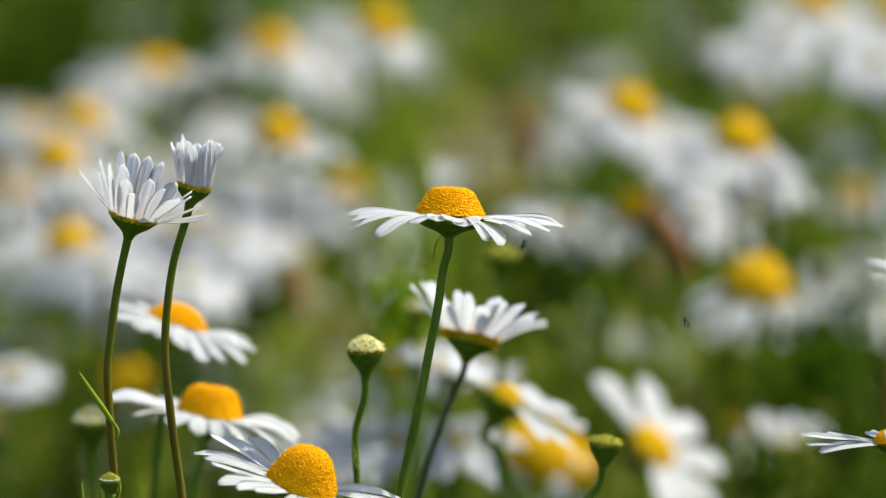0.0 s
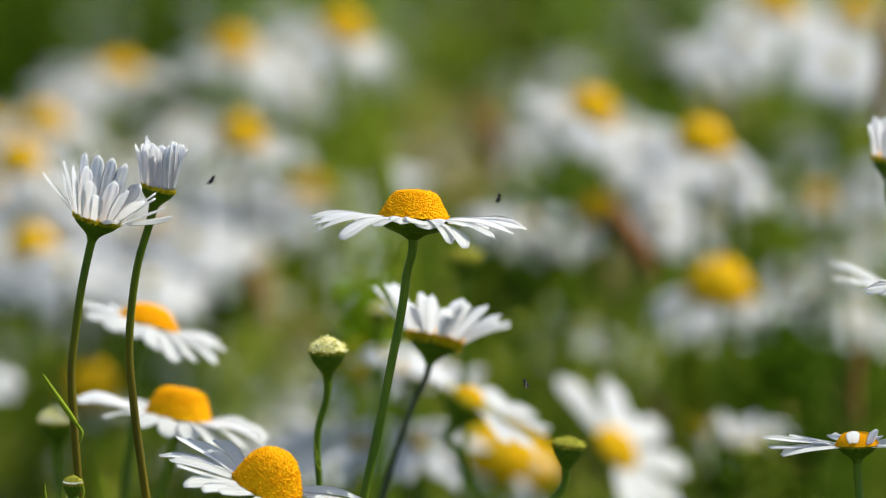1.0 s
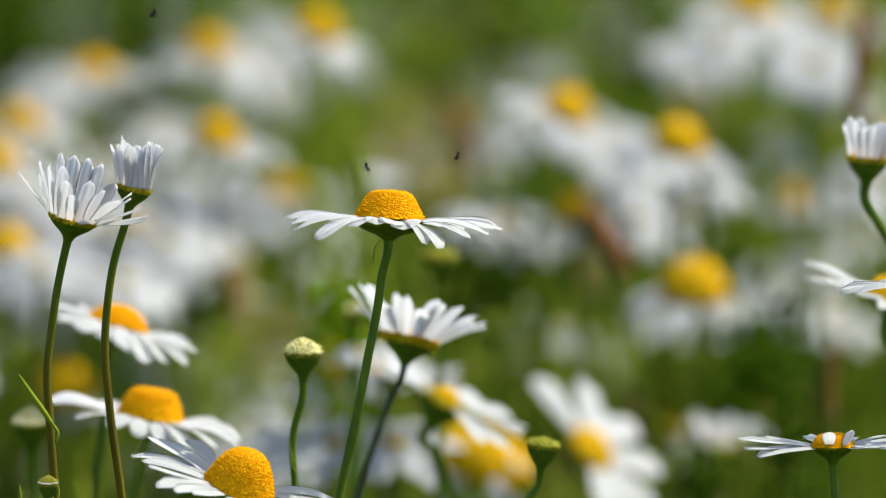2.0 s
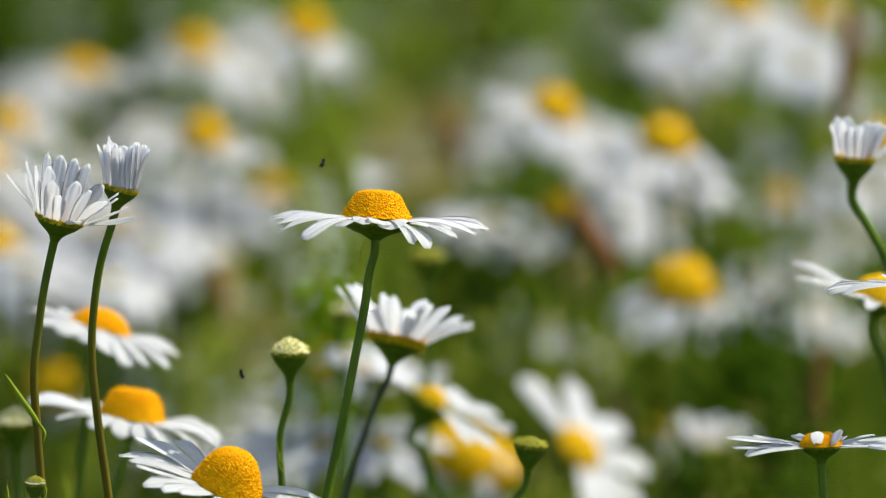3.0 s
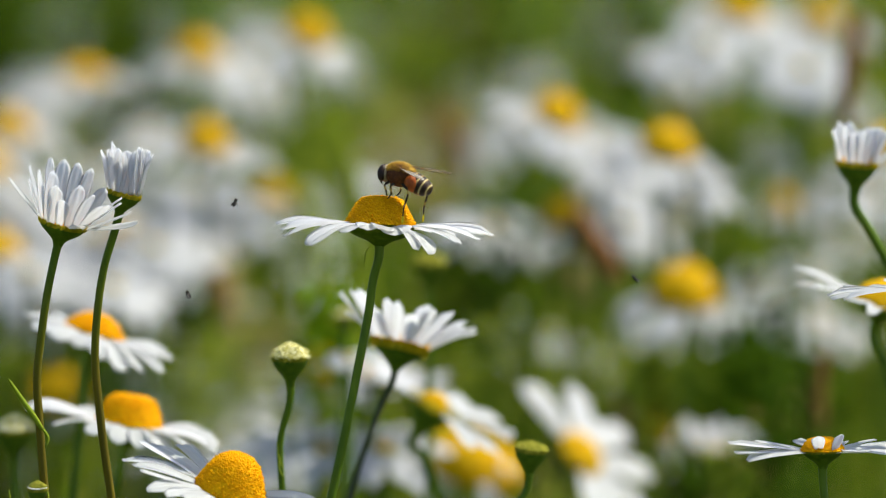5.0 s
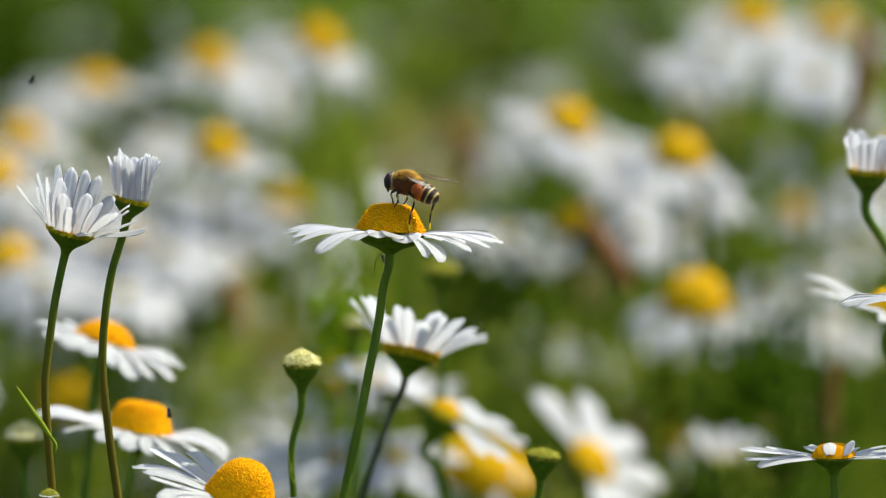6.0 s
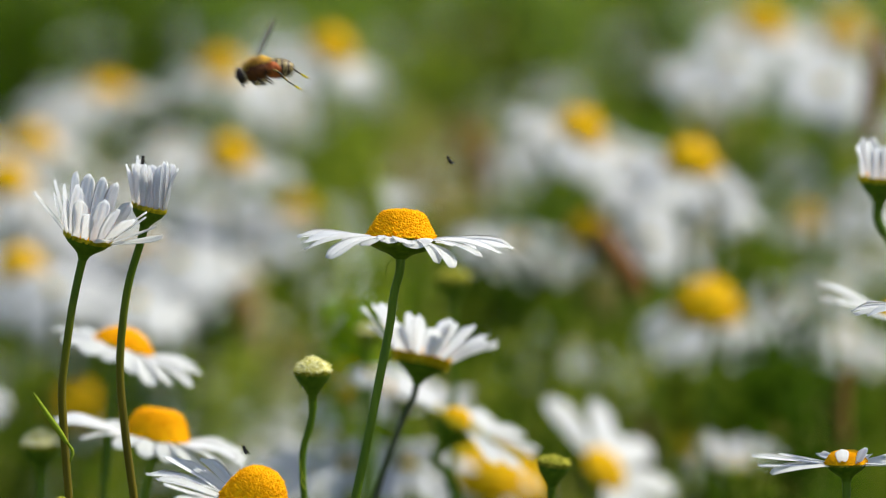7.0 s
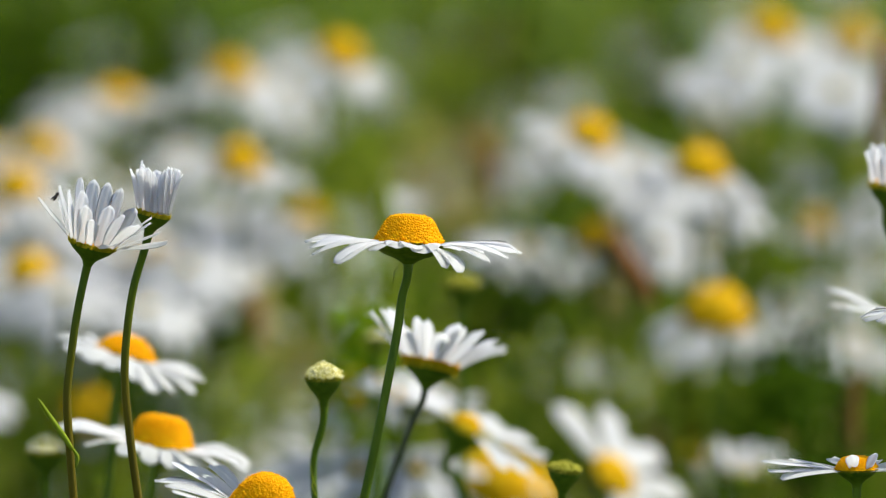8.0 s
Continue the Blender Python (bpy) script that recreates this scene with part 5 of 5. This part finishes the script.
    legs = (("front", [(1.3, 0.9, -1.3), (2.0, 1.5, -2.0), (1.7, 1.3, -3.1), (1.5, 1.2, -4.0)]),
            ("middle", [(0.2, 1.2, -1.4), (0.6, 2.2, -1.9), (0.3, 2.2, -3.2), (0.9, 2.1, -4.2)]),
            ("hind", [(-1.0, 1.2, -1.2), (-2.8, 2.3, -2.2), (-2.5, 2.5, -5.6), (-2.6, 2.6, -8.1)]))
    moving = []
    for which, pts in legs:
        for s in (-1, 1):
            back = -1.9 if (s < 0 and which == "hind") else 0.0
            hip = Vector((pts[0][0], pts[0][1] * s, pts[0][2])) * mm
            line = spline([Vector((x * mm + (back * mm if i else 0), y * s * mm, z * mm)) - hip for i, (x, y, z) in enumerate(pts)], 6)
            n = len(line)
            rad = [mm * (0.27 if i < 6 else 0.19 if i < 12 else 0.14 - 0.03 * (i - 12) / 6) for i in range(n)]
            rad[0], rad[5], rad[6] = 0.16 * mm, 0.20 * mm, 0.12 * mm
            leg = put(which + "_leg", mesh_of("leg", *tube(line, rad, 7), LEG), fly, Matrix.Translation(hip), "dark and yellow jointed leg")
            if which == "hind":
                put("pollen", mesh_of("pollen", *tube(line[15:19], [0.14 * mm, 0.20 * mm, 0.22 * mm, 0.12 * mm], 8), POLLEN), leg, None, "bright yellow pollen on the foot")
            moving.append((leg, hip, {"front": 55, "middle": 60, "hind": 36}[which]))
    wings = []
    for s in (-1, 1):
        top, bottom, fs = [], [], []
        nu, nv = 14, 5
        for i in range(nu + 1):
            u = i / nu
            w = 1.55 * math.sin(math.pi * min(1.0, 0.10 + 0.90 * u) ** 1.25) ** 0.7 if u < 1 else 0.12
            for j in range(nv + 1):
                v = j / nv
                y = (0.45 * u - w * (1 - v) * 1.7 + 0.30 * w) * s * -1
                z = 0.10 * math.sin(v * 9 + u * 4) * w * 0.35 + 0.5 * u * u * 0.4
                top.append(Vector((9.2 * u, y, z)) * mm)
                bottom.append(Vector((9.2 * u, y, z - 0.03)) * mm)
        o, q = len(top), nv + 1
        for i in range(nu):
            for j in range(nv):
                f = (i * q + j, (i + 1) * q + j, (i + 1) * q + j + 1, i * q + j + 1)
                fs += [f, tuple(k + o for k in f[::-1])]
        wing = put("wing", mesh_of("wing", top + bottom, fs, WING), fly, None, "clear glossy veined wing")
        for j in (0, 2, 3, 5):
            line = [top[i * q + j] + Vector((0, 0, 0.00002)) for i in range(nu + (0 if j != 3 else 1))]
            put("vein", mesh_of("vein", *tube(line, [(0.055 if j == 5 else 0.03) * mm] * len(line), 4), VEIN), wing, None, "dark wing vein")
        wings.append((s, wing))
    return fly, wings, moving


def gnat():
    mm = 0.0013
    g = tagged(new("gnat"), "tiny black gnat in the air", "insect", "gnats")
    put("body", mesh_of("body", *joined([ball(0.62 * mm, 0.24 * mm, 0.24 * mm, 8, 6), ball(0.24 * mm, 0.26 * mm, 0.26 * mm, 8, 6, (0.55 * mm, 0, 0.05 * mm))]), GNAT), g)
    for s in (-1, 1):
        vs = [Vector(p) * mm for p in ((0.1, s * 0.1, 0.2), (-0.2, s * 0.25, 0.3), (-0.7, s * 0.3, 0.35), (-0.8, s * 0.15, 0.33), (-0.4, s * 0.05, 0.27))]
        vs += [v + Vector((0, 0, 0.02 * mm)) for v in vs]
        put("wing", mesh_of("wing", vs, [(0, 1, 2, 3, 4), (9, 8, 7, 6, 5)], GNAT), g)
        line = [Vector(p) * mm for p in ((0.2, s * 0.1, -0.1), (0.1, s * 0.3, -0.35), (-0.2, s * 0.35, -0.6))]
        put("leg", mesh_of("leg", *tube(line, [0.04 * mm, 0.03 * mm, 0.02 * mm], 4), GNAT), g)
    return g


def far_field():
    """The meadow goes on to both sides with more of the same daisies."""
    rnd = random.Random(77)
    models = [o for o in scene.objects if o.parent is None and o.name.startswith("daisy") and o.location.y > 0.35][:24]
    made = 0
    while made < 90:
        x, y = rnd.uniform(-1.5, 1.5), rnd.uniform(0.0, 3.0)
        if abs(x) > 0.075 * (y + 1.3) + 0.45:
            copy_thing(models[made % len(models)], pose(x, y, -0.01, rnd.uniform(-4, 4), rnd.uniform(-4, 4), rnd.uniform(0, 360)))
            made += 1


def daisy_drifts():
    """The rest of the meadow's daisies all round, too many to count, in drifts."""
    rnd = random.Random(91)
    white, gold = ([], []), ([], [])

    def piece(store, vs, fs):
        o = len(store[0])
        store[0].extend(vs)
        store[1].extend(tuple(i + o for i in f) for f in fs)

    made = 0
    while made < 2600:
        x, y = rnd.gauss(0, 2.6), 1.2 + rnd.gauss(0, 2.8)
        near = abs(x) < 0.07 * abs(y + 1.3) + 0.16 and -1.5 < y < 2.2
        if near or noise.noise(Vector((x * 1.7, y * 1.7, 5.0))) < rnd.uniform(-0.5, 0.3) or math.hypot(x, y + 1.3) < 0.35:
            continue
        made += 1
        z = rnd.uniform(0.30, 0.44)
        m = Matrix.Translation((x, y, z)) @ tilt(rnd.gauss(0, 16), rnd.gauss(0, 16))
        r, reach, n = rnd.uniform(0.005, 0.0065), rnd.uniform(0.016, 0.020), rnd.randint(9, 12)
        drop = rnd.uniform(-0.003, 0.004)
        for k in range(n):
            a = 2 * math.pi * (k + rnd.uniform(-0.2, 0.2)) / n
            c, d = Vector((math.cos(a), math.sin(a), 0)), Vector((-math.sin(a), math.cos(a), 0))
            h = math.pi * reach / n * 0.55
            q = [c * r * 0.8 - d * h * 0.5, c * r * 0.8 + d * h * 0.5, c * reach * 0.75 + d * h, c * reach, c * reach * 0.75 - d * h]
            q = [m @ (p - Vector((0, 0, drop * p.length / reach))) for p in q]
            piece(white, q + [p - Vector((0, 0, 0.0003)) for p in q], [(0, 1, 2, 3, 4), (9, 8, 7, 6, 5)])
        ring = [m @ Vector((rad * math.cos(g), rad * math.sin(g), up)) for rad, up in ((r, 0.0), (r * 0.8, r * 0.55)) for g in (k * math.pi / 3 for k in range(6))]
        piece(gold, ring + [m @ Vector((0, 0, r * 0.8))], [(k, (k + 1) % 6, 6 + (k + 1) % 6, 6 + k) for k in range(6)] + [(6 + k, 6 + (k + 1) % 6, 12) for k in range(6)])
        STALKS.append((Vector((x + rnd.gauss(0, 0.015), y + rnd.gauss(0, 0.015), -0.01)), (x, y, z)))
    field = new("daisy_field", mesh_of("daisy_field", *white, PETAL))
    tagged(field, "white daisies in drifts all over the meadow", "flowers", kind="stuff")
    put("disc_field", mesh_of("disc_field", *gold, FLORET_GOLD), field, None, "golden discs of the daisies")
    rows = [(foot, Vector(top) - foot, (Vector(top) - foot).length, 0.0012, Vector((0, 0, 0))) for foot, top in STALKS]
    strands(rows, STEM, "daisy_stalks", "thin green stalks of the meadow daisies", "stems")


STALKS = []
far_field()
daisy_drifts()
FLY, WINGS, LEGS = hover_fly()
GNATS = [gnat()]
for _ in range(3):
    GNATS.append(copy_thing(GNATS[0], Matrix.Identity(4)))


FLY_PATH = (
    (0.0, (0.1859, -0.0353, 0.3159), 0, 9, 166),
    (3.0, (0.0575, -0.0236, 0.4113), 0, 9, 166),
    (3.3, (0.0475, -0.0199, 0.4414), 0, 9, 166),
    (3.4, (0.0466, -0.0187, 0.4506), 0, 9, 166),
    (3.5, (0.0466, -0.0176, 0.4599), 0, 9, 166),
    (3.6, (0.0420, -0.0164, 0.4695), 0, 9, 166),
    (3.7, (0.0353, -0.0154, 0.4777), 0, 9, 166),
    (3.8, (0.0281, -0.0146, 0.4843), 0, 9, 166),
    (3.9, (0.0256, -0.0142, 0.4880), 0, 9, 166),
    (4.0, (0.0196, -0.0133, 0.4954), 0, 9, 166),
    (4.1, (0.0162, -0.0125, 0.5017), 0, 9, 166),
    (4.2, (0.0143, -0.0119, 0.5066), 0, 9, 166),
    (4.5, (0.0058, -0.0097, 0.5075), 0, 2, 164),
    (4.8, (-0.0045, -0.0114, 0.5061), 0, -7, 158),
    (5.3, (-0.0045, -0.0114, 0.5061), 0, -7, 158),
    (5.5, (-0.0045, -0.0114, 0.5061), 0, -7, 158),
    (6.0, (-0.0054, -0.0114, 0.5060), 0, -7, 158),
    (6.5, (-0.0056, -0.0114, 0.5061), 0, -7, 158),
    (6.7, (-0.0060, -0.0114, 0.5063), 0, -7, 158),
    (6.8, (-0.0109, -0.0133, 0.5117), 0, -2, 165),
    (6.9, (-0.0166, -0.0127, 0.5161), 0, 12, 172),
    (7.0, (-0.0342, -0.0113, 0.5278), 0, 20, 180),
    (7.1, (-0.0542, -0.0102, 0.5370), 0, 3, 178),
    (7.2, (-0.0714, -0.0097, 0.5404), 0, 0, 175),
    (7.3, (-0.0807, -0.0098, 0.5395), 0, 0, 175),
    (7.5, (-0.1095, -0.0089, 0.5470), 0, 0, 175),
    (8.0, (-0.2351, -0.0047, 0.5815), 0, 0, 175),
)
GNAT_PATH_A = (
    (0, (0.0047, -0.0216, 0.4932)),
    (0.3, (0.0089, -0.0207, 0.5003)),
    (0.6, (0.0082, -0.0205, 0.5017)),
    (0.9, (0.0067, -0.0204, 0.5027)),
    (1.2, (0.0080, -0.0208, 0.4997)),
    (1.5, (0.0096, -0.0204, 0.5026)),
    (1.8, (0.0061, -0.0198, 0.5076)),
    (2.1, (0.0028, -0.0196, 0.5096)),
    (3.3, (-0.0206, -0.0198, 0.5078)),
    (3.6, (-0.0204, -0.0197, 0.5082)),
    (3.9, (-0.0199, -0.0201, 0.5050)),
    (4.2, (-0.0245, -0.0204, 0.5028)),
    (5.3, (-0.0458, -0.0205, 0.5020)),
    (5.5, (-0.0610, -0.0191, 0.5136)),
    (5.6, (-0.0657, -0.0182, 0.5211)),
    (5.9, (-0.0722, -0.0176, 0.5253)),
    (6.2, (-0.0705, -0.0177, 0.5246)),
    (6.4, (-0.0696, -0.0175, 0.5266)),
    (6.5, (-0.0669, -0.0174, 0.5275)),
    (6.7, (-0.0546, -0.0181, 0.5212)),
    (7.0, (-0.0543, -0.0192, 0.5123)),
    (7.3, (-0.0599, -0.0200, 0.5058)),
    (7.5, (-0.0618, -0.0196, 0.5091)),
    (8.0, (-0.0715, -0.0199, 0.5069)),
)
GNAT_PATH_B = (
    (0, (0.0337, -0.0193, 0.4790)),
    (0.2, (0.0317, -0.0197, 0.4759)),
    (0.4, (0.0294, -0.0200, 0.4730)),
    (0.6, (0.0239, -0.0207, 0.4672)),
    (0.9, (0.0149, -0.0208, 0.4670)),
    (1.0, (0.0117, -0.0206, 0.4686)),
    (1.2, (0.0067, -0.0199, 0.4744)),
    (1.5, (0.0035, -0.0186, 0.4850)),
    (2.1, (-0.0158, -0.0157, 0.5080)),
    (3.3, (-0.0331, -0.0212, 0.4633)),
    (3.5, (-0.0328, -0.0211, 0.4639)),
    (3.6, (-0.0364, -0.0210, 0.4647)),
    (3.9, (-0.0380, -0.0205, 0.4689)),
    (4.2, (-0.0250, -0.0194, 0.4781)),
    (5.3, (-0.0483, -0.0185, 0.4854)),
    (5.5, (-0.0495, -0.0186, 0.4843)),
    (5.6, (-0.0496, -0.0191, 0.4805)),
    (5.9, (-0.0484, -0.0207, 0.4673)),
    (7.0, (-0.0362, -0.0216, 0.4605)),
    (8.0, (-0.0252, -0.0251, 0.4314)),
)
GNAT_PATH_C = (
    (0, (-0.1194, -0.0169, 0.4656)),
    (0.6, (-0.0695, -0.0152, 0.4796)),
    (0.9, (-0.0495, -0.0131, 0.4967)),
    (1.0, (-0.0445, -0.0122, 0.5042)),
    (1.2, (-0.0058, -0.0104, 0.5184)),
    (1.5, (0.0112, -0.0094, 0.5266)),
    (1.6, (0.0007, -0.0095, 0.5262)),
    (2.0, (-0.0505, -0.0085, 0.5338)),
    (2.2, (-0.0551, -0.0089, 0.5306)),
    (3.0, (-0.0962, -0.0070, 0.5463)),
    (8.0, (-0.1426, -0.0064, 0.5511)),
)
GNAT_PATH_D = (
    (0, (0.1259, 0.0174, 0.5232)),
    (2.5, (0.0990, 0.0162, 0.5135)),
    (3.3, (0.0824, 0.0151, 0.5043)),
    (4.2, (0.0780, 0.0135, 0.4914)),
    (5.3, (0.0231, 0.0125, 0.4835)),
    (5.5, (0.0174, 0.0130, 0.4879)),
    (5.6, (0.0150, 0.0131, 0.4882)),
    (5.7, (0.0087, 0.0129, 0.4867)),
    (5.8, (0.0013, 0.0129, 0.4869)),
    (5.9, (-0.0089, 0.0130, 0.4880)),
    (6.2, (-0.0098, 0.0136, 0.4922)),
    (6.4, (-0.0091, 0.0146, 0.5008)),
    (6.5, (-0.0096, 0.0153, 0.5068)),
    (6.7, (-0.0068, 0.0156, 0.5086)),
    (6.9, (-0.0027, 0.0156, 0.5088)),
    (7.0, (0.0003, 0.0156, 0.5085)),
    (7.2, (0.0056, 0.0156, 0.5088)),
    (7.3, (0.0053, 0.0158, 0.5101)),
    (7.5, (0.0040, 0.0164, 0.5152)),
    (7.8, (-0.0039, 0.0184, 0.5318)),
    (8.0, (-0.0114, 0.0200, 0.5450)),
)
# the wings in flight, a tenth of a second apart: lift (up is negative) and swing from straight ahead, in degrees
ARRIVING = ((-40, 115), (0, 120), (-50, 135), (15, 100), (10, 65), (-10, 60), (0, 110), (-35, 145), (-5, 60), (-2, 115), (-45, 100), (10, 80), (-30, 110), (0, 100), (-15, 130))
LEAVING = ((-5, 60), (-20, 100), (-40, 150), (0, 110), (-45, 100), (10, 75), (-30, 110), (-50, 120), (5, 80), (-35, 110), (0, 70), (-45, 115), (-20, 100))


def motions():
    """All that moves: the swaying daisies, the hoverfly with its wings, and the gnats."""
    for thing, base, tall, rows in SWAYING:
        walk(thing, [(t, pose(base.x, base.y, base.z + up * 0.001, 0, math.degrees(side * 0.001 / (tall - base.z)), 0)) for t, side, up in rows])
    walk(FLY, [(t, pose(*p, rx, ry, rz)) for t, p, rx, ry, rz in FLY_PATH])
    for s, wing in WINGS:
        root = (-0.0004, s * 0.0013, 0.0015)
        rest = pose(*root, -10, 4, s * 140) if s > 0 else pose(*root, -20, 2, s * 168)
        rows = [(0.0, rest), (3.2, rest)]
        for i, (lift, swing) in enumerate(ARRIVING):
            rows.append((3.3 + 0.1 * i, pose(*root, s * 10, lift, s * swing)))
        rows += [(4.95, rest), (6.72, rest)]
        for i, (lift, swing) in enumerate(LEAVING):
            rows.append((6.8 + 0.1 * i, pose(*root, s * 38, lift, s * swing)))
        walk(wing, rows)
    for leg, hip, back in LEGS:
        down, trail = pose(*hip), pose(*hip, 0, back, 0)
        walk(leg, [(0.0, trail), (4.45, trail), (4.75, down), (6.72, down), (6.85, trail), (8.0, trail)])
    for g, path, turn in zip(GNATS, (GNAT_PATH_A, GNAT_PATH_B, GNAT_PATH_C, GNAT_PATH_D), (70, 110, 20, 140)):
        walk(g, [(t, pose(*p, 0, -50 + 8 * math.sin(5 * t), turn + 20 * math.sin(3 * t))) for t, p in path])


motions()
